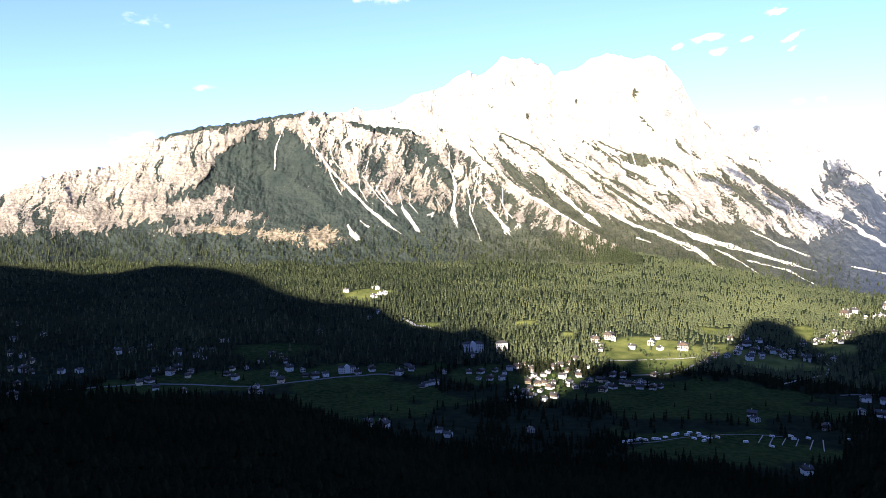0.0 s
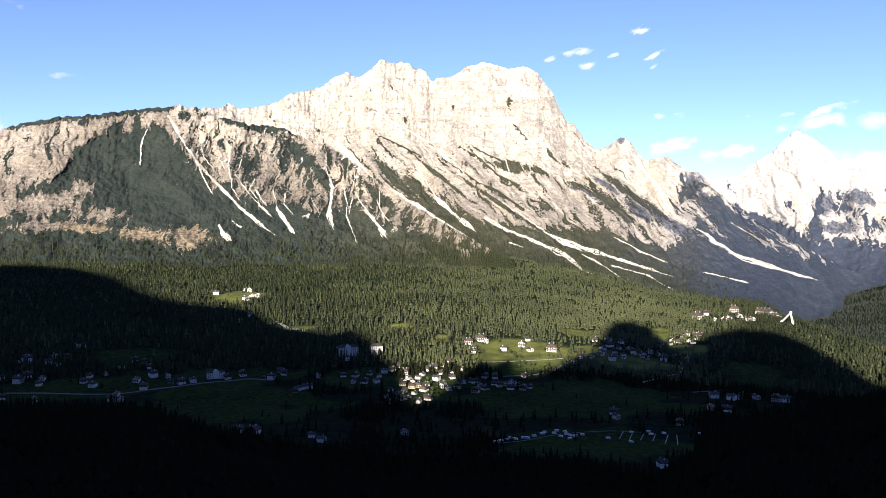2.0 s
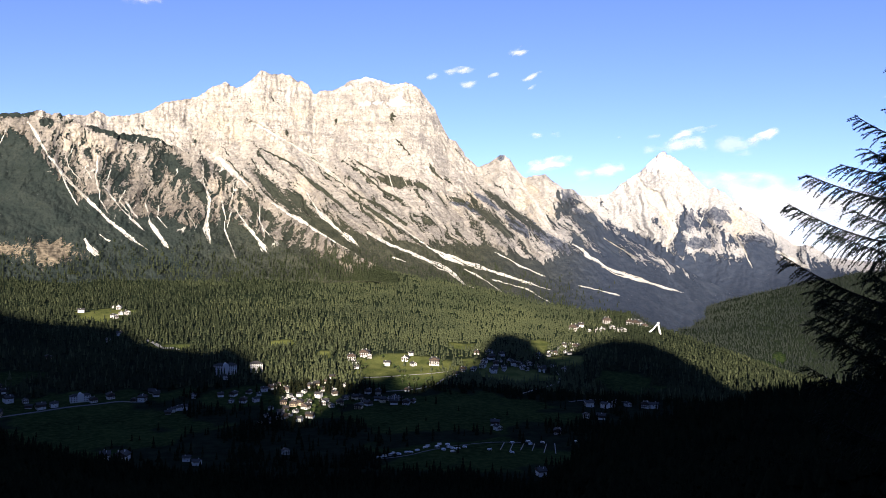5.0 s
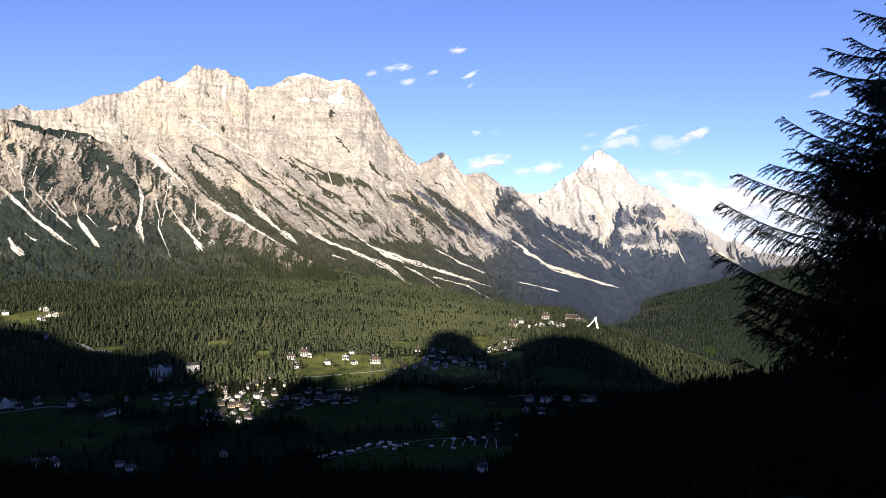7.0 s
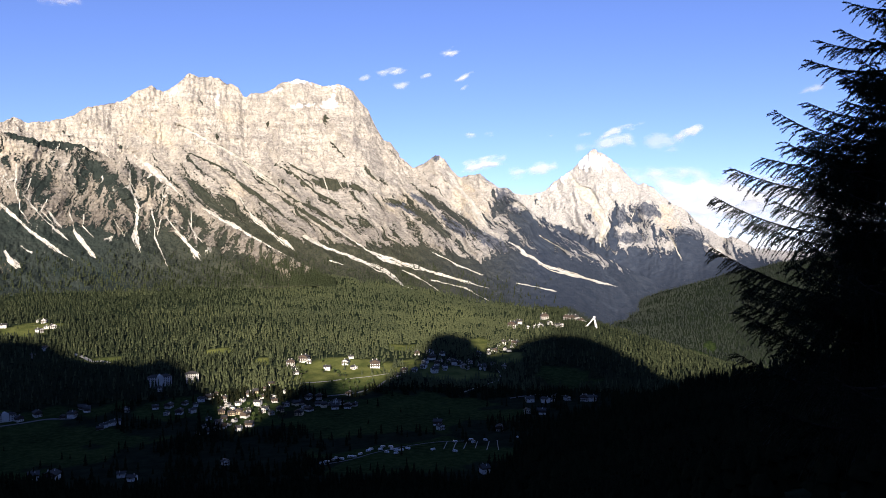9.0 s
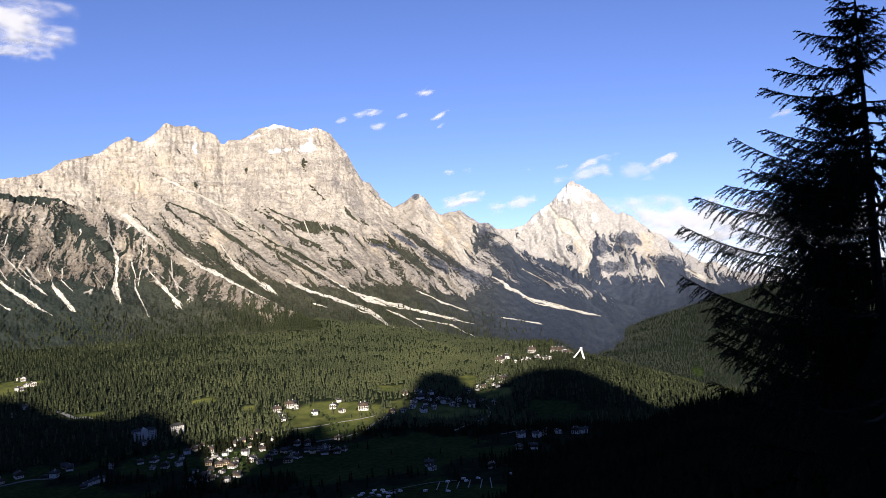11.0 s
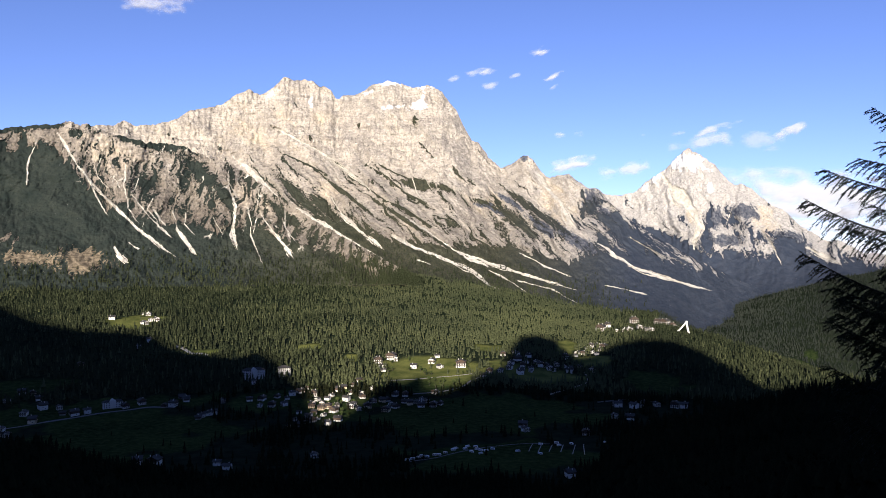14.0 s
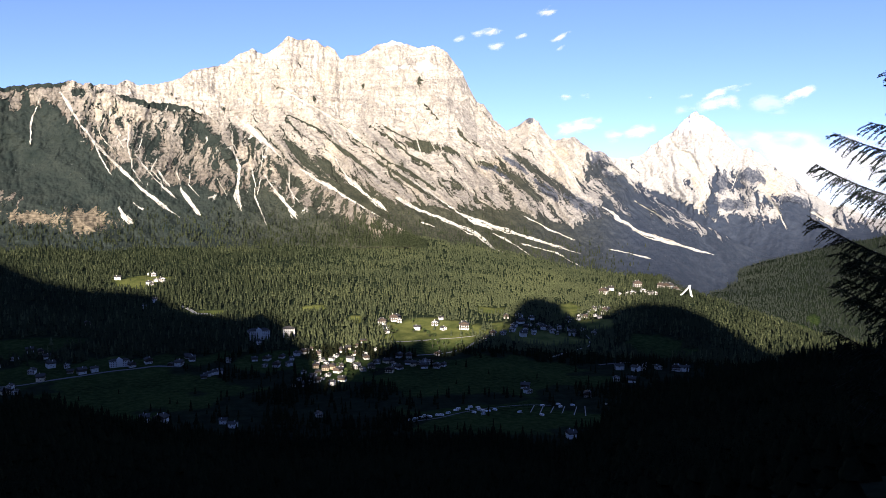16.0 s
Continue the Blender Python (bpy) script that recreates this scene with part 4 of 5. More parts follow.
ribbon("road", "grey street between shaded houses", ((26.5, 1330), (28.6, 1362), (30.9, 1352)), 7, ASPHALT)
ribbon("road", "pale road cutting through the far forest", ((30.9, 2210), (32.9, 2148)), 12, PATH_GRAVEL, 4)
for row in (((21.7, 1038), (21.4, 996)), ((22.4, 1040), (22.1, 990)), ((23.2, 1040), (22.9, 996)), ((24.0, 1042), (23.8, 998)), ((24.9, 1044), (24.7, 994)), ((25.5, 1048), (25.6, 990))):
    ribbon("path", "pale gravel strip on the caravan field", row, 1.6, PATH_GRAVEL)


# ---- building blocks ----
def part(name, bm, material, parent=None, label=""):
    me = bpy.data.meshes.new(name)
    bm.to_mesh(me)
    bm.free()
    me.materials.append(material)
    ob = new(name, me)
    ob.parent = parent
    return tagged(ob, label) if label else ob


def box(bm, x0, x1, y0, y1, z0, z1):
    v = [bm.verts.new((x, y, z)) for z in (z0, z1) for x, y in ((x0, y0), (x1, y0), (x1, y1), (x0, y1))]
    for f in ((3, 2, 1, 0), (4, 5, 6, 7), (0, 1, 5, 4), (1, 2, 6, 5), (2, 3, 7, 6), (3, 0, 4, 7)):
        bm.faces.new([v[i] for i in f])
    return bm


def prism(bm, profile, y0, y1):
    """A closed outline in x and z, drawn out along y."""
    a, b = ([bm.verts.new((x, y, z)) for x, z in profile] for y in (y0, y1))
    n = len(profile)
    bm.faces.new(a)
    bm.faces.new(b[::-1])
    for i in range(n):
        bm.faces.new((a[i], b[i], b[(i + 1) % n], a[(i + 1) % n]))
    bmesh.ops.recalc_face_normals(bm, faces=bm.faces)
    return bm


def tube(verts, faces, pts, r0, r1, sides=6):
    """Adds a tapering tube along the points."""
    pts = np.asarray(pts, float)
    first_v = len(verts)
    n = len(pts)
    for i, p in enumerate(pts):
        d = pts[min(i + 1, n - 1)] - pts[max(i - 1, 0)]
        d = d / (np.linalg.norm(d) + 1e-9)
        u = np.cross(d, (0.31, 0.2, 0.93))
        u /= np.linalg.norm(u) + 1e-9
        v = np.cross(d, u)
        rad = r0 + (r1 - r0) * i / (n - 1)
        for s in range(sides):
            ang = 6.2832 * s / sides
            verts.append(tuple(p + rad * (math.cos(ang) * u + math.sin(ang) * v)))
    for i in range(n - 1):
        for s in range(sides):
            a, b = first_v + i * sides + s, first_v + i * sides + (s + 1) % sides
            faces.append((a, b, b + sides, a + sides))


def mesh_part(name, verts, faces, mat, parent, label=""):
    me = bpy.data.meshes.new(name)
    me.from_pydata(verts, [], faces)
    me.materials.append(mat)
    ob = new(name, me)
    ob.parent = parent
    return tagged(ob, label) if label else ob


def window(house, x, y, z, w, h, side):
    """One window: a dark pane in a pale frame, standing a little proud. side: 'front' (-y), 'left', 'right'."""
    t = 0.10
    if side == "front":
        fr, pane = (x - w / 2 - .12, x + w / 2 + .12, y - t, y, z - .12, z + h + .12), (x - w / 2, x + w / 2, y - t - .03, y - .02, z, z + h)
    else:
        k = -1 if side == "left" else 1
        x0, x1 = sorted((x, x + k * t))
        fr, pane = (x0, x1, y - w / 2 - .12, y + w / 2 + .12, z - .12, z + h + .12), (x0 - .03, x1 + .03, y - w / 2, y + w / 2, z, z + h)
    frame_ob = part("window", box(bmesh.new(), *fr), FRAME, house)
    part("pane", box(bmesh.new(), *pane), GLASS, frame_ob)


FRAME = plain("brown_window_frame", (0.16, 0.11, 0.075), scale=3)
STONE = plain("rubble_stone", (0.34, 0.32, 0.29), scale=0.8, bump=0.05)
OCHRE = plain("ochre_plaster", (0.62, 0.50, 0.33), (0.52, 0.42, 0.28), 0.7, vary=0.25)


def house(name, label, w, d, h, timber, wall, balcony, chimney, group, roof_pitch=0.42):
    """An Alpine house, gable to the front: w wide, d deep, h to the eaves; the upper part is timber from that share of the height."""
    base = new(name)
    zt = h * timber
    part("lower_wall", box(bmesh.new(), -w / 2, w / 2, -d / 2, d / 2, -4, zt), wall, base)
    gable = h + roof_pitch * w / 2
    if timber < 1:
        part("upper_wall", prism(bmesh.new(), ((-w / 2 - .06, zt), (w / 2 + .06, zt), (w / 2 + .06, h), (0, gable), (-w / 2 - .06, h)), -d / 2 - .06, d / 2 + .06), TIMBER, base, "dark timber upper storey")
    else:
        part("gable_wall", prism(bmesh.new(), ((-w / 2, zt), (w / 2, zt), (0, gable)), -d / 2, d / 2), wall, base)
    o, t = 1.2, 0.35
    e, ez = w / 2 + o, h - o * roof_pitch
    part("roof", prism(bmesh.new(), ((-e, ez), (0, gable + .05), (e, ez), (e, ez + t), (0, gable + t + .05), (-e, ez + t)), -d / 2 - 1.3, d / 2 + 1.0), ROOFING, base, "low pitched grey-brown roof with wide eaves")
    for cx, cy in chimney:
        c = part("chimney", box(bmesh.new(), cx - .45, cx + .45, cy - .45, cy + .45, h, gable + 1.0), wall, base)
        part("cap", box(bmesh.new(), cx - .65, cx + .65, cy - .65, cy + .65, gable + 1.0, gable + 1.18), STONE, c)
    floors = max(2, round(h / 2.9))
    cols = max(2, round(w / 4.2))
    for f in range(floors):
        z = 0.9 + f * h / floors
        for i in range(cols):
            x = (i + 0.5) / cols * w - w / 2
            if f == 0 and i == cols // 2:
                part("door", box(bmesh.new(), x - .55, x + .55, -d / 2 - .12, -d / 2 + .1, 0.0, 2.1), TIMBER, base)
            else:
                window(base, x, -d / 2 - .06, z, 1.5, 1.6, "front")
        if f < 2:
            window(base, -w / 2 - .06, (f - .5) * d * .3, z, 1.1, 1.3, "left")
            window(base, w / 2 + .06, (.5 - f) * d * .3, z, 1.1, 1.3, "right")
    for f in range(1, balcony + 1):
        z = f * h / floors
        b = part("balcony", box(bmesh.new(), -w / 2 + .3, w / 2 - .3, -d / 2 - 1.3, -d / 2 - .05, z - .15, z), TIMBER, base)
        part("railing", box(bmesh.new(), -w / 2 + .3, w / 2 - .3, -d / 2 - 1.32, -d / 2 - 1.22, z + .05, z + 1.0), TIMBER, b)
    return tagged(base, label, "house", group)


KINDS = (
    ("chalet", "alpine chalet with white ground floor and dark timber storeys", 12, 13, 7.2, 0.42, PLASTER, 1, ((2.5, 1),)),
    ("house", "white plastered alpine house with brown gable roof", 11, 12, 6.6, 1.0, PLASTER, 1, ((-2.2, 2),)),
    ("house", "broad white guest house with timber balconies and gable roof", 16, 13, 9.2, 0.72, PLASTER, 2, ((3, 1), (-4, -2))),
    ("chalet", "ochre plastered alpine house with timber gable", 13, 11, 7.6, 0.62, OCHRE, 1, ((2, 2),)),
    ("barn", "weathered timber hay barn on a low stone base", 9, 11, 4.6, 0.22, STONE, 0, ()),
    ("house", "small white cottage with a steep brown roof", 8.5, 9, 4.6, 1.0, PLASTER, 0, ((1.5, 1),)),
)
MADE = {}


def settle(spots, kinds, group, seed, spread=35, size=1.0, crowd=0.0):
    rnd = random.Random(seed)
    spots = list(spots)
    for a, r in spots[:] if crowd else ():
        b, q = a + rnd.choice((-1, 1)) * rnd.uniform(0.55, 0.95), r + rnd.uniform(-28, 28)
        if rnd.random() < crowd and all(abs(b - c) * 22 > 13 or abs(q - d) > 17 for c, d in spots):
            spots.append((b, q))
    for a, r in spots:
        k = rnd.choice(kinds)
        x, y, z = place(a, r)
        turn = -a + rnd.uniform(-spread, spread) + rnd.choice((0, 0, 0, 90, -90))
        m = pose(x, y, z, 0, 0, turn)
        if (k, group) in MADE:
            ob = copy_thing(MADE[k, group], m)
        else:
            ob = MADE[k, group] = house(*KINDS[k], group)
            ob.matrix_basis = m
        s = size * rnd.uniform(0.72, 1.02)
        ob.scale = (s, s, s * rnd.uniform(0.95, 1.1))


settle(((5.5, 1370), (6.2, 1322), (7.1, 1368), (7.4, 1378), (8.6, 1424), (7.6, 1314), (8.7, 1348), (8.8, 1326), (7.9, 1268), (5.0, 1278), (5.7, 1262), (6.2, 1270), (5.9, 1222), (6.2, 1164), (4.1, 1240), (3.8, 1200), (4.8, 1212), (4.1, 1162), (3.6, 1358), (4.2, 1368), (2.1, 1298), (3.0, 1300), (2.5, 1346), (5.2, 1348), (5.8, 1296), (6.8, 1272), (5.2, 1236), (5.5, 1202), (4.5, 1174), (5.0, 1186)), (0, 0, 1, 1, 2, 3, 5), "houses of the village in the meadow", 1, size=0.92, crowd=0.9)
settle(((9.6, 1304), (10.3, 1302), (10.7, 1314), (11.3, 1336), (9.2, 1266), (10.6, 1240), (14.3, 1348), (14.7, 1280), (14.2, 1268), (13.7, 1296), (12.9, 1292), (12.0, 1296), (10.7, 1312), (9.7, 1302), (11.3, 1336), (13.3, 1308), (12.4, 1282)), (0, 1, 3, 5, 4), "houses along the meadow lane", 2, size=0.95, crowd=0.5)
settle(((10.0, 1552), (10.3, 1524), (10.4, 1494), (11.0, 1576), (11.3, 1570), (14.1, 1548), (14.5, 1582), (14.7, 1514), (16.3, 1522), (12.7, 1520), (-6.3, 1956), (-6.7, 1922), (-5.9, 1956), (-6.4, 2020), (-6.7, 2054), (-8.8, 2004), (-6.4, 1782), (-7.1, 1740)), (1, 2, 1, 5), "sunlit houses at the forest edge", 3, size=1.2)
settle(((18.5, 1488), (18.0, 1450), (19.3, 1500), (20.1, 1558), (20.6, 1588), (21.0, 1548), (21.3, 1572), (21.6, 1528), (20.9, 1514), (23.3, 1542), (23.5, 1578), (24.5, 1558), (22.7, 1560), (24.1, 1570), (24.2, 1648), (20.4, 1650), (21.4, 1636), (24.9, 1684), (25.1, 1726), (25.5, 1730), (26.2, 1742), (26.5, 1718), (26.7, 1764), (27.0, 1784), (26.1, 1792), (26.6, 1816), (25.8, 1774), (22.0, 1576), (22.3, 1560), (20.0, 1528)), (0, 1, 1, 2, 5), "houses of the lower village", 4, crowd=0.4)
settle(((26.8, 2008), (27.3, 2086), (27.9, 2000), (28.6, 2010), (28.9, 2020), (29.6, 2104), (30.0, 2050), (30.4, 2036), (29.2, 2200), (30.9, 2196), (31.4, 2182), (31.9, 2160)), (1, 2, 2), "pale houses far down the valley", 5, size=1.4)
settle(((24.3, 1636), (24.5, 1544), (23.0, 1548), (21.6, 1516), (20.8, 1498), (20.5, 1638), (25.3, 1574), (26.2, 1556), (29.7, 1312), (30.8, 1322), (32.1, 1320), (32.7, 1322), (29.9, 1336), (29.2, 1304), (28.0, 1310)), (1, 2, 1, 5), "pale houses along the far lane", 9, size=1.1)
settle(((-31.0, 1796), (-31.3, 1678), (-29.5, 1704), (-25.0, 1538), (-24.0, 1538), (-22.8, 1550), (-21.0, 1506), (-21.5, 1500), (-19.3, 1512), (-19.7, 1482), (-19.2, 1458), (-18.6, 1506), (-20.1, 1392), (-20.3, 1364), (-21.0, 1414), (-22.5, 1414), (-21.5, 1390), (-22.9, 1358), (-23.6, 1348), (-22.5, 1312), (-20.7, 1280), (-19.9, 1250), (-28.5, 1446), (-27.4, 1444), (-31.5, 1580), (-30.8, 1564), (-31.5, 1488), (-30.7, 1474), (-30.3, 1458), (-30.3, 1526), (-31.2, 1400), (-30.4, 1336), (-29.3, 1342), (-29.2, 1310), (-31.4, 1332), (-18.0, 1562)), (0, 1, 1, 2, 3, 5), "shaded houses on the valley slope", 6)
settle(((-17.6, 1564), (-17.2, 1388), (-17.6, 1364), (-17.0, 1340), (-16.2, 1392), (-15.2, 1424), (-14.3, 1466), (-13.7, 1452), (-13.3, 1422), (-13.1, 1374), (-14.2, 1348), (-13.7, 1308), (-12.1, 1364), (-11.9, 1334), (-11.2, 1326), (-10.4, 1330), (-8.0, 1344), (-6.9, 1356), (-4.2, 1376), (-3.9, 1356), (-5.4, 1332), (-4.8, 1332), (-2.9, 1256), (-2.1, 1270), (-15.5, 1280), (-15.2, 1246), (-10.8, 1608), (-15.8, 1252), (-4.2, 1370), (-3.9, 1352), (-1.4, 1336), (0.5, 1336), (1.4, 1336), (-2.5, 1266), (-3.1, 1246)), (0, 1, 1, 2, 3, 5, 4), "shaded houses along the valley road", 7)
settle(((-1.8, 978), (-1.1, 956), (-7.2, 1018), (-6.1, 1002), (21.0, 1140), (21.2, 1110), (5.2, 984), (25.7, 1104), (27.8, 1216), (28.9, 1212), (24.5, 896)), (1, 2, 0), "shaded houses near the stream", 8)


def hotel(name, label, w, d, floors, tower):
    base = new(name)
    h = floors * 3.2
    part("body", box(bmesh.new(), -w / 2, w / 2, -d / 2, d / 2, -5, h), PLASTER, base)
    bm = bmesh.new()
    e = 1.0
    lo = [bm.verts.new(p) for p in ((-w / 2 - e, -d / 2 - e, h + .01), (w / 2 + e, -d / 2 - e, h + .01), (w / 2 + e, d / 2 + e, h + .01), (-w / 2 - e, d / 2 + e, h + .01))]
    hi = [bm.verts.new(p) for p in ((-w / 2 + d / 2, -.3, h + d * .3), (w / 2 - d / 2, -.3, h + d * .3), (w / 2 - d / 2, .3, h + d * .3), (-w / 2 + d / 2, .3, h + d * .3))]
    bm.faces.new(lo[::-1])
    bm.faces.new(hi)
    for i in range(4):
        bm.faces.new((lo[i], lo[(i + 1) % 4], hi[(i + 1) % 4], hi[i]))
    part("roof", bm, ROOFING, base, "hipped grey-brown roof")
    for f in range(floors):
        for i in range(round(w / 3.6)):
            window(base, (i + .5) / round(w / 3.6) * w - w / 2, -d / 2, f * 3.2 + .9, 1.3, 1.6, "front")
        for k in range(3):
            window(base, -w / 2, (k - 1) * d * .3, f * 3.2 + .9, 1.2, 1.6, "left")
            window(base, w / 2, (k - 1) * d * .3, f * 3.2 + .9, 1.2, 1.6, "right")
    if tower:
        part("gable_bay", prism(bmesh.new(), ((-5, 0), (5, 0), (5, h + 2), (0, h + 5), (-5, h + 2)), -d / 2 - 1.2, d / 2 - 3), PLASTER, base)
    return tagged(base, label, "hotel", "hotel buildings")


for (a, r), kind in zip(((0.8, 1462), (3.0, 1470), (0.7, 1430), (-8.8, 1350)), (("hotel", "long pale hotel with rows of windows under hipped roof", 40, 15, 5, True), ("hotel", "square pale hotel wing with steep hipped roof", 22, 16, 5, False), ("annex", "low pale annex below the large hotel", 16, 9, 2, False), ("hotel", "long shaded guest house by the road", 30, 12, 3, True))):
    hotel(*kind).matrix_basis = pose(*place(a, r), 0, 0, -a + 8)

# ---- broadleaved trees among the houses ----
LEAVES = conifer_material("broad_green_leaves", 1.9, (0.95, 1.1, 0.8))
TRUNK = plain("grey_brown_bark", (0.06, 0.05, 0.04), scale=3)


def broadleaf(seed):
    """A round-headed tree, about 9 m high: forked trunk and a crown of leaf clumps."""
    rnd = np.random.RandomState(seed)
    base = new("broadleaf_tree")
    v, f = [], []
    tube(v, f, [(0, 0, -1), (0.05, 0, 1.2), (0.1, 0.1, 2.6)], 0.24, 0.16, 7)
    heads = []
    for k in range(7):
        ang, lift, out = k * 0.9 + rnd.rand(), rnd.uniform(4.2, 7.6), rnd.uniform(0.5, 2.4)
        tip = (out * math.cos(ang), out * math.sin(ang), lift)
        tube(v, f, [(0.1, 0.1, 2.4), (0.5 * tip[0], 0.5 * tip[1], 0.55 * lift + 0.8), tip], 0.11, 0.03, 5)
        heads.append((tip, rnd.uniform(1.1, 1.7)))
    mesh_part("trunk", v, f, TRUNK, base)
    co = []
    for tip, big in heads:
        d = rnd.normal(size=(75, 3))
        d /= np.linalg.norm(d, axis=1)[:, None]
        c = np.array(tip) + d * big * rnd.uniform(0.55, 1.05, (75, 1)) * (1, 1, 0.85)
        a, b = rnd.normal(size=(75, 3)), rnd.normal(size=(75, 3))
        a, b = (0.42 * g / np.linalg.norm(g, axis=1)[:, None] for g in (a, b))
        co.append(np.stack((c - a, c + b, c + a, c - b), 1).reshape(-1, 3))
    co = np.concatenate(co)
    mesh_part("crown", [tuple(p) for p in co], [(i, i + 1, i + 2, i + 3) for i in range(0, len(co), 4)], LEAVES, base)
    return tagged(base, "round-headed green broadleaved tree among the houses", "tree", "broadleaved trees in the village")


rnd = random.Random(21)
kinds = [broadleaf(k) for k in (1, 2, 3)]
spots = [(rnd.uniform(4.0, 10.5), rnd.uniform(1190, 1400)) for _ in range(34)] + [(rnd.gauss(14.8, 0.7), rnd.gauss(1398, 12)) for _ in range(12)] + [(rnd.uniform(10.6, 17.6), rnd.uniform(1462, 1570)) for _ in range(16)] + [(rnd.gauss(13.9, 0.3), rnd.gauss(1462, 8)) for _ in range(4)] + [(rnd.uniform(18, 26), rnd.uniform(1500, 1700)) for _ in range(14)]
for i, (a, r) in enumerate(spots):
    m = pose(*place(a, r), 0, 0, rnd.uniform(0, 360))
    if i < 3:
        ob = kinds[i]
        ob.matrix_basis = m
    else:
        ob = copy_thing(kinds[i % 3], m)
    ob.scale = [rnd.uniform(0.75, 1.35)] * 3

# small station on the ridge
station = house("ridge_station", "small pale cable station on the ridge top", 16, 10, 6, 1.0, PLASTER, 0, (), "ridge buildings")
station.matrix_basis = pose(3062 * math.sin(radians(-11.4)), 3062 * math.cos(radians(-11.4)), EYE + 3062 * math.tan(radians(8.5)), 0, 0, 20)


# ---- ski jump ----
def ski_jump(a, r):
    base = new("ski_jump")
    bm = bmesh.new()
    n = 14
    rows = []
    for i in range(n + 1):
        t = i / n
        x, z = -21 + 21 * t, 6 + 22 * t ** 1.25
        rows.append([bm.verts.new((x + dx * 0.35, y, z + dz)) for y, dz, dx in ((-3.2, -1.6, 1), (-3.2, 0, 0), (3.2, 0, 0), (3.2, -1.6, 1))])
    for i in range(n):
        for j in range(4):
            bm.faces.new((rows[i][j], rows[i + 1][j], rows[i + 1][(j + 1) % 4], rows[i][(j + 1) % 4]))
    bm.faces.new(rows[0])
    bm.faces.new(rows[-1][::-1])
    part("inrun", bm, CONCRETE, base, "curved white concrete ramp")
    for y in (-3.4, 3.1):
        bm = bmesh.new()
        for i in range(n):
            t0, t1 = i / n, (i + 1) / n
            p = [(-21 + 21 * t, 6 + 22 * t ** 1.25) for t in (t0, t1)]
            box_v = [bm.verts.new((x, yy, z + dz)) for yy in (y, y + .3) for (x, z), dz in ((p[0], 0), (p[1], 0), (p[1], 1.1), (p[0], 1.1))]
            for f in ((0, 1, 2, 3), (7, 6, 5, 4), (3, 2, 6, 7)):
                bm.faces.new([box_v[q] for q in f])
        part("parapet", bm, CONCRETE, base)
    part("pylon", prism(bmesh.new(), ((5.5, -6), (11.0, -6), (2.6, 28), (-0.8, 28)), -3.0, 3.0), CONCRETE, base, "tall white concrete pylon")
    part("start_house", box(bmesh.new(), -1.2, 4.0, -3.6, 3.6, 28.1, 31.5), CONCRETE, base)
    tagged(base, "white concrete ski jump tower with curved inrun among spruces", "ski jump")
    base.matrix_basis = pose(*place(a, r), 0, 0, -a + 12)


ski_jump(32.85, 2010)


# ---- caravan site ----
CARAVAN = plain("white_caravan_shell", (0.62, 0.62, 0.61), (0.54, 0.54, 0.53), 0.8, rough=0.4, gloss=0.5, vary=0.2)
TYRE = plain("black_tyre", (0.02, 0.02, 0.02), scale=5)


def caravan():
    base = new("caravan")
    outline = ((-3.0, 0.5), (3.0, 0.5), (3.1, 1.3), (2.8, 2.5), (2.4, 2.75), (-2.5, 2.75), (-2.95, 2.45), (-3.1, 1.2))
    part("body", prism(bmesh.new(), outline, -1.1, 1.1), CARAVAN, base)
    for x in (-1.7, 0.9):
        part("window", box(bmesh.new(), x - .55, x + .55, -1.15, -1.08, 1.4, 2.05), GLASS, base)
    part("door", box(bmesh.new(), 1.75, 2.4, -1.14, -1.08, 0.65, 2.4), FRAME, base)
    for y in (-1.05, .85):
        bm = bmesh.new()
        bmesh.ops.create_cone(bm, cap_ends=True, segments=14, radius1=.34, radius2=.34, depth=.2, matrix=Matrix.Translation((-.2, y + .1, .34)) @ Matrix.Rotation(radians(90), 4, "X"))
        part("wheel", bm, TYRE, base)
    part("drawbar", box(bmesh.new(), 3.0, 4.3, -.12, .12, .42, .55), TYRE, base)
    return tagged(base, "white touring caravan parked on the camping field", "caravan", "caravans on the field")


first, rnd = None, random.Random(12)
for a, r in ((12.2, 950), (12.6, 956), (13.0, 962), (13.3, 970), (13.7, 966), (14.3, 974), (14.6, 974), (15.1, 984), (15.7, 998), (15.9, 1006), (16.6, 1004), (16.8, 1018), (17.4, 1016), (17.5, 1002), (17.8, 996), (17.8, 980), (17.1, 988), (18.2, 994), (18.7, 1002), (20.6, 994), (22.3, 1034), (23.5, 1046), (23.7, 1034), (24.6, 1046), (22.3, 986), (27.0, 1056)):
    m = pose(*place(a, r), 0, 0, -a + rnd.uniform(-40, 40))
    first_made = copy_thing(first, m) if first else caravan()
    if not first:
        first = first_made
        first.matrix_basis = m


# ---- clouds ----
def cloud_material():
    k = Nodes("thin_cloud")
    d = k.node("BsdfDiffuse", Color=(0.31, 0.325, 0.36))
    t = k.node("BsdfTransparent")
    mix = k.tree.nodes.new("ShaderNodeMixShader")
    k.tree.links.new(k.mark("dense"), mix.inputs[0])
    k.tree.links.new(t.outputs[0], mix.inputs[1])
    k.tree.links.new(d.outputs[0], mix.inputs[2])
    k.tree.links.new(mix.outputs[0], k.end.inputs[0])
    return k.mat


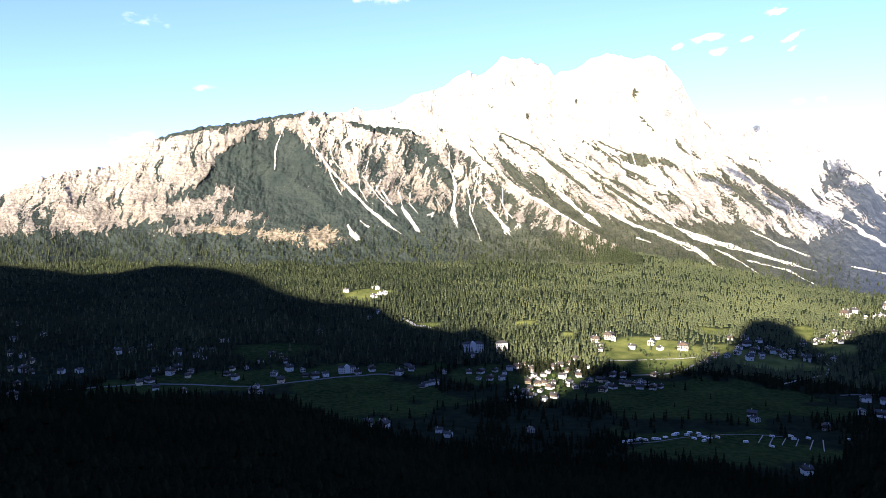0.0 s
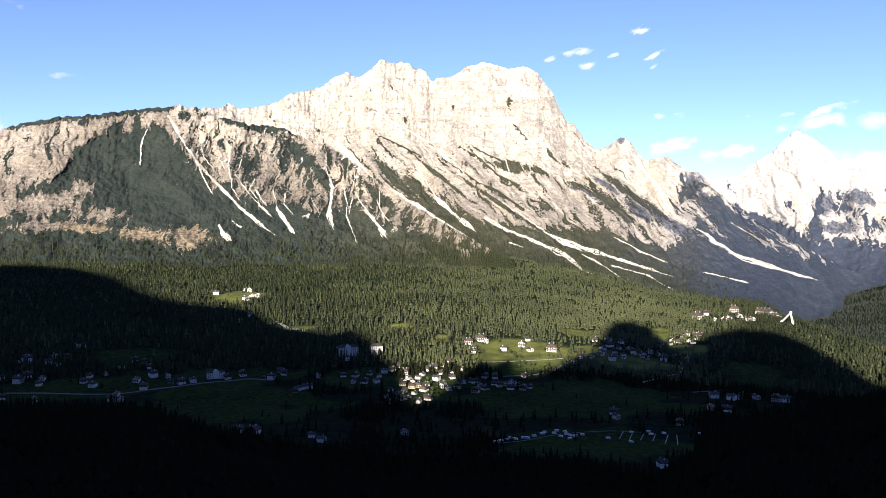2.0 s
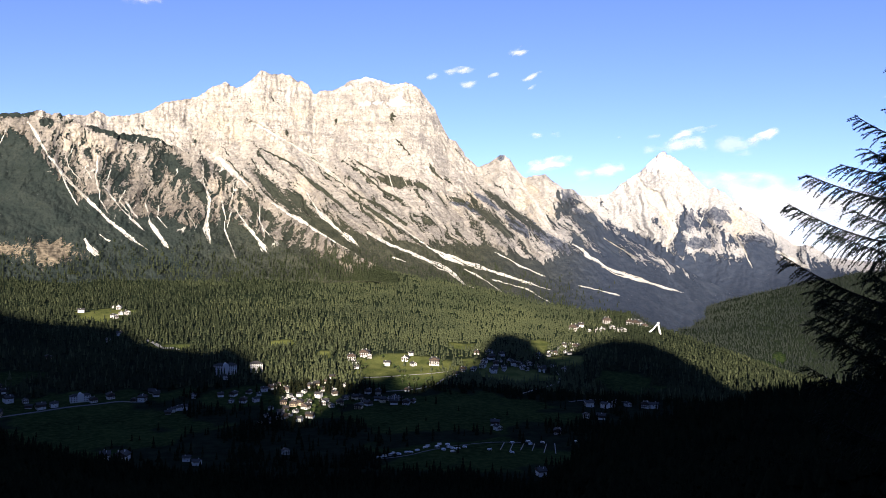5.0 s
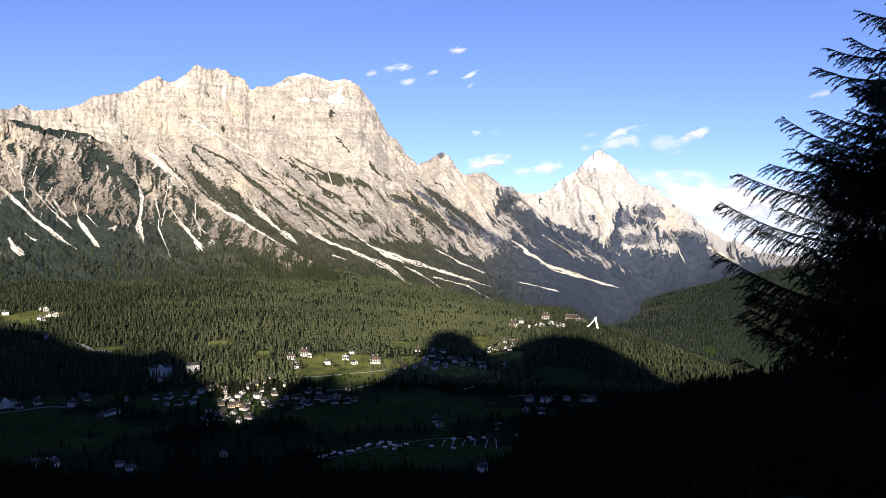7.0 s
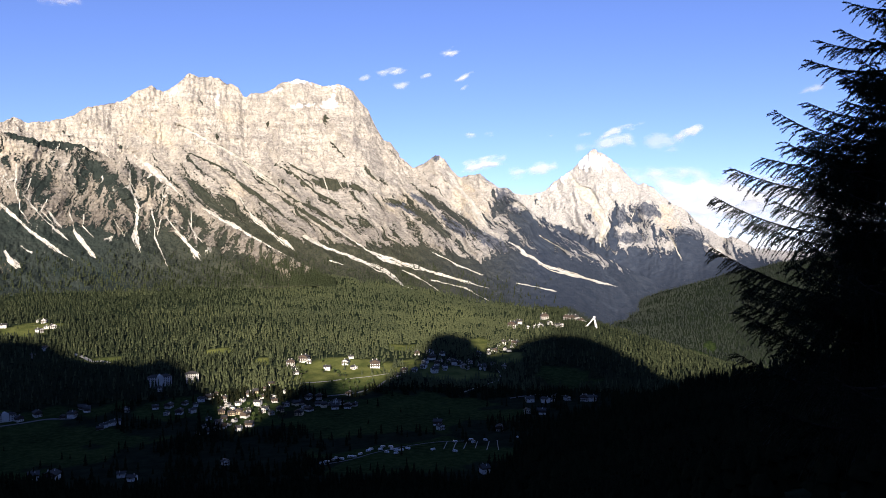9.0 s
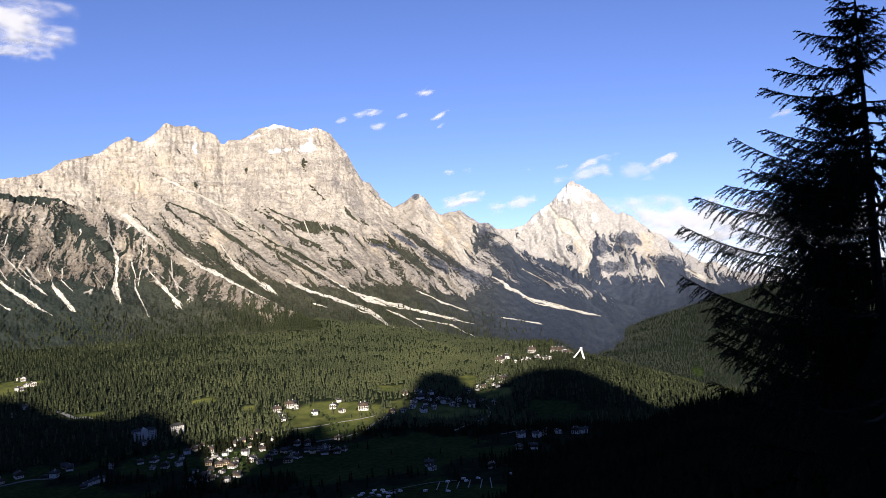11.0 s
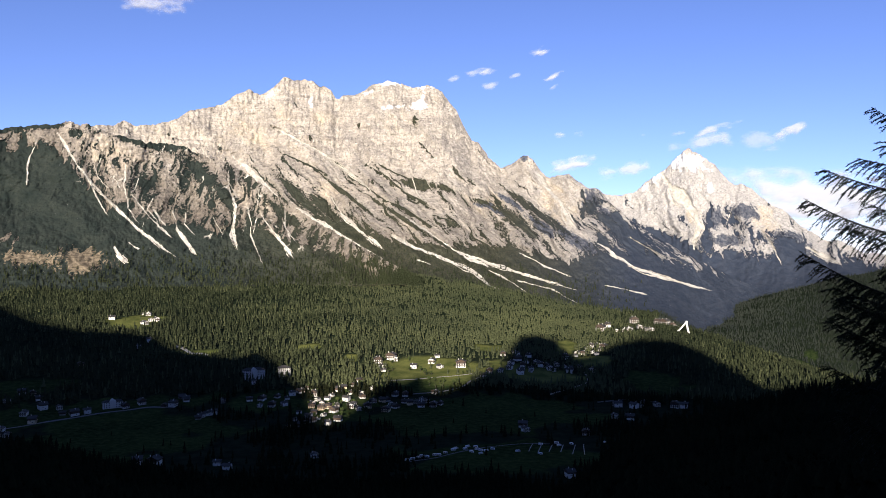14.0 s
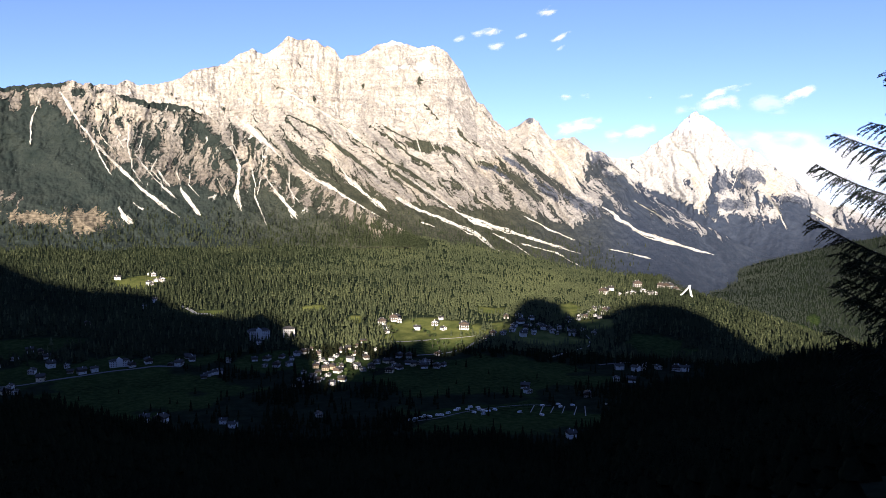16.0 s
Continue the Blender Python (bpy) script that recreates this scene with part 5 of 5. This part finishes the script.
CLOUD = cloud_material()
CLOUDS = ((22.5, 14.5, 1.0, .42, 15, .9), (18, 13.1, 1.7, .38, 8, .8), (15.9, 12.7, .6, .22, 15, .6), (18.7, 12.1, .9, .34, 5, .6), (20.5, 12.8, .5, .2, 15, .5), (23.4, 12.6, 1.0, .32, 25, .85), (23.3, 11.9, .5, .2, 20, .6),
          (24.1, 8.3, 1.5, .45, 10, .85), (29.9, 8.2, .4, .2, 0, .5), (32.1, 8.2, .8, .32, 10, .5))
CLOUDS_LOW = ((34.8, 8.3, 2.2, .42, 10, .75), (33.9, 7.5, 2.4, .62, 4, .6), (39.9, 7.9, 1.8, .5, 20, .8), (38, 7.4, 1.6, .8, 0, .4), (47.8, 10.3, 1.0, .3, 10, .5), (24.7, 6.2, 2.0, .62, 10, .9), (28.5, 5.7, 2.0, .56, 10, .7), (41, 2.9, 9, 2.6, -5, 1.0), (50, 2.4, 9, 2.8, 0, .9))
CLOUDS_HIGH = ((-6.3, 18.6, 3.9, 2.0, -6, 1.0), (-6.0, 17.0, 2.2, .8, 0, .7), (-12.6, 18.2, 1.7, 1.1, 0, .8), (-23.7, 6.2, 1.6, .6, 3, .85), (-18.7, 10, 1.4, .26, 0, .4), (-22.9, 14.3, 1.8, .5, 0, .5))
for n, (ca, ce, wa, we, tilt, dense) in enumerate(CLOUDS + CLOUDS_LOW + CLOUDS_HIGH):
    s, t = np.meshgrid(np.linspace(-1, 1, 64), np.linspace(-1, 1, 40))
    k = math.cos(radians(ce))
    da, de = s * wa * math.cos(radians(tilt)) - t * we * math.sin(radians(tilt)), s * wa * math.sin(radians(tilt)) + t * we * math.cos(radians(tilt))
    full = we > 0.55
    loose = 0.45 if we > 1.5 else 0.75
    puff = fbm(s * wa * loose + n * 7.3, t * we * 2 * loose + n * 3.1, 4, 61 + n, 0.5)
    fall = np.sqrt(s ** 2 + (t * np.where(t < 0, 1.15, 1.0)) ** 2)
    mask = dense * smooth(0.0, 1.15, (1.1 if full else 0.80) - 0.95 * fall + (0.65 if full else 0.85) * puff) * smooth(1.0, 0.8, np.abs(s)) * smooth(1.0, 0.8, np.abs(t))
    A, E, R = ca + da / k, ce + de, 4880 - 9 * n - 16 * min(we, 1.2) * mask
    ob = new("cloud", grid_mesh("cloud", R * np.sin(np.radians(A)), R * np.cos(np.radians(A)), EYE + R * np.tan(np.radians(E)), dense=mask))
    ob.data.materials.append(CLOUD)
    tagged(ob, "small wispy white evening cloud in the blue sky" if we < 1.5 else "large soft white evening cloud", "cloud", "clouds in the sky", "structure")


# ---- larch beside the lookout ----
LARCH_TIPS = ((0.30, -0.30), (0.85, -0.45), (1.36, -0.90), (1.48, -1.33), (1.51, -1.98), (2.03, -2.07), (2.23, -2.90), (2.78, -3.01), (3.15, -3.49), (3.29, -4.42), (2.87, -5.63), (2.69, -6.30), (1.0, -0.8), (2.5, -4.0), (2.6, -5.0), (1.9, -2.6))


def larch(x, y, z, height, toward):
    """toward: the direction, in degrees about z, in which the listed limbs reach."""
    rnd = np.random.RandomState(5)
    base = new("larch_tree")
    base.matrix_basis = pose(x, y, z)
    v, f = [], []
    tube(v, f, [(0.05 * math.sin(h * 1.3), 0.04 * math.cos(h * 1.1), h) for h in np.linspace(-0.6, height, 26)], 0.15, 0.012, 10)
    mesh_part("trunk", v, f, BARK, base)
    limbs = [(out, down, toward + rnd.uniform(-14, 14)) for out, down in LARCH_TIPS]
    for k in range(24):
        limbs.append((rnd.uniform(0.12, 0.42), -rnd.uniform(0.03, 0.75), rnd.uniform(0, 360)))
    for k in range(215):
        down = -(0.25 + 6.6 * rnd.rand())
        if down < -3.2 and rnd.rand() < 0.48:
            continue
        out = min(2.6, (0.34 + 0.56 * -down) * rnd.uniform(0.5, 0.98))
        limbs.append((out, down, toward + (rnd.uniform(-100, 100) if k % 2 else rnd.uniform(0, 360))))
    tufts, ways = [], []
    for out, down, bearing in limbs:
        dx, dy = math.cos(radians(bearing)), math.sin(radians(bearing))
        tip_z = height + down
        rise = out * rnd.uniform(0.12, 0.34)
        sag = rnd.uniform(0.02, 0.09) * out
        bow = rnd.uniform(-0.10, 0.10) * out
        t = np.linspace(0, 1, 14)
        line = np.stack((out * t * dx - bow * np.sin(t * 3.14) * dy, out * t * dy + bow * np.sin(t * 3.14) * dx, tip_z - rise + rise * t ** 2.1 - sag * np.sin(t * 3.14)), -1)
        v, f = [], []
        tube(v, f, line, 0.012 + 0.008 * out, 0.0035, 5)
        length = math.hypot(out, rise)
        droop = 0.45 + 0.55 * smooth(-1.5, -4.0, down)
        count = int(length / 0.036)
        for i in range(count):
            ti = 0.10 + 0.88 * (i + rnd.rand()) / count
            p = np.array([np.interp(ti, t, line[:, c]) for c in range(3)])
            side = 1 if i % 2 else -1
            hang = (1 - ti) ** 0.5 * droop
            size = (0.16 + 0.48 * hang) * rnd.uniform(0.45, 1.3) * min(1, 0.45 + out / 2.5)
            spread = side * rnd.uniform(0.05, 0.75)
            w = np.array((dx * (0.9 - 0.35 * hang) - dy * spread, dy * (0.9 - 0.35 * hang) + dx * spread, rnd.uniform(-0.3, 0.3) - 0.55 * hang))
            w /= np.linalg.norm(w)
            tt = np.linspace(0, 1, 4)
            twig = p + size * (tt[:, None] * w) + np.array((0, 0, -1)) * (size * rnd.uniform(0.2, 0.5) * (0.3 + 2.2 * hang) * tt ** 2)[:, None]
            tube(v, f, twig, 0.0055, 0.0022, 3)
            m = max(4, int(size / 0.013))
            pos = (np.arange(m) + rnd.rand(m)) / m * 0.9
            tufts.append(np.stack([np.interp(pos, tt, twig[:, c]) for c in range(3)], -1))
            ways.append(np.broadcast_to(w, (m, 3)))
        pos = rnd.uniform(0.15, 1, int(length / 0.04) + 1)
        tufts.append(np.stack([np.interp(pos, t, line[:, c]) for c in range(3)], -1))
        ways.append(np.broadcast_to((dx, dy, 0.2), (len(pos), 3)))
        mesh_part("limb", v, f, BARK, base)
    tufts, ways = np.concatenate(tufts), np.concatenate(ways)
    n, per = len(tufts), 3
    d = rnd.normal(size=(n, per, 3)) + 0.5 * ways[:, None]
    d /= np.linalg.norm(d, axis=-1, keepdims=True)
    side = np.cross(d, rnd.normal(size=(n, per, 3)))
    side /= np.linalg.norm(side, axis=-1, keepdims=True) + 1e-9
    size = rnd.uniform(0.022, 0.044, (n, per, 1))
    c = tufts[:, None]
    co = np.stack((c - side * 0.0085, c + side * 0.0085, c + d * size), 2).reshape(-1, 3)
    me = bpy.data.meshes.new("needles")
    me.vertices.add(len(co))
    me.vertices.foreach_set("co", co.reshape(-1).astype(np.float32))
    me.loops.add(len(co))
    me.loops.foreach_set("vertex_index", np.arange(len(co), dtype=np.int32))
    me.polygons.add(len(co) // 3)
    me.polygons.foreach_set("loop_start", np.arange(0, len(co), 3, dtype=np.int32))
    me.update(calc_edges=True)
    me.materials.append(NEEDLES)
    crown = new("crown", me)
    crown.parent = base
    tagged(crown, "short dark needle tufts on drooping twigs", kind="stuff")
    return tagged(base, "dark larch in shade with drooping needled twigs beside the lookout", "tree")


LX, LY = 11.27, 8.51
LZ = float(ground_height(np.float64(math.degrees(math.atan2(LX, LY))), np.float64(math.hypot(LX, LY))))
larch(LX, LY, LZ, EYE + 4.32 - LZ, math.degrees(math.atan2(LX, -LY)))
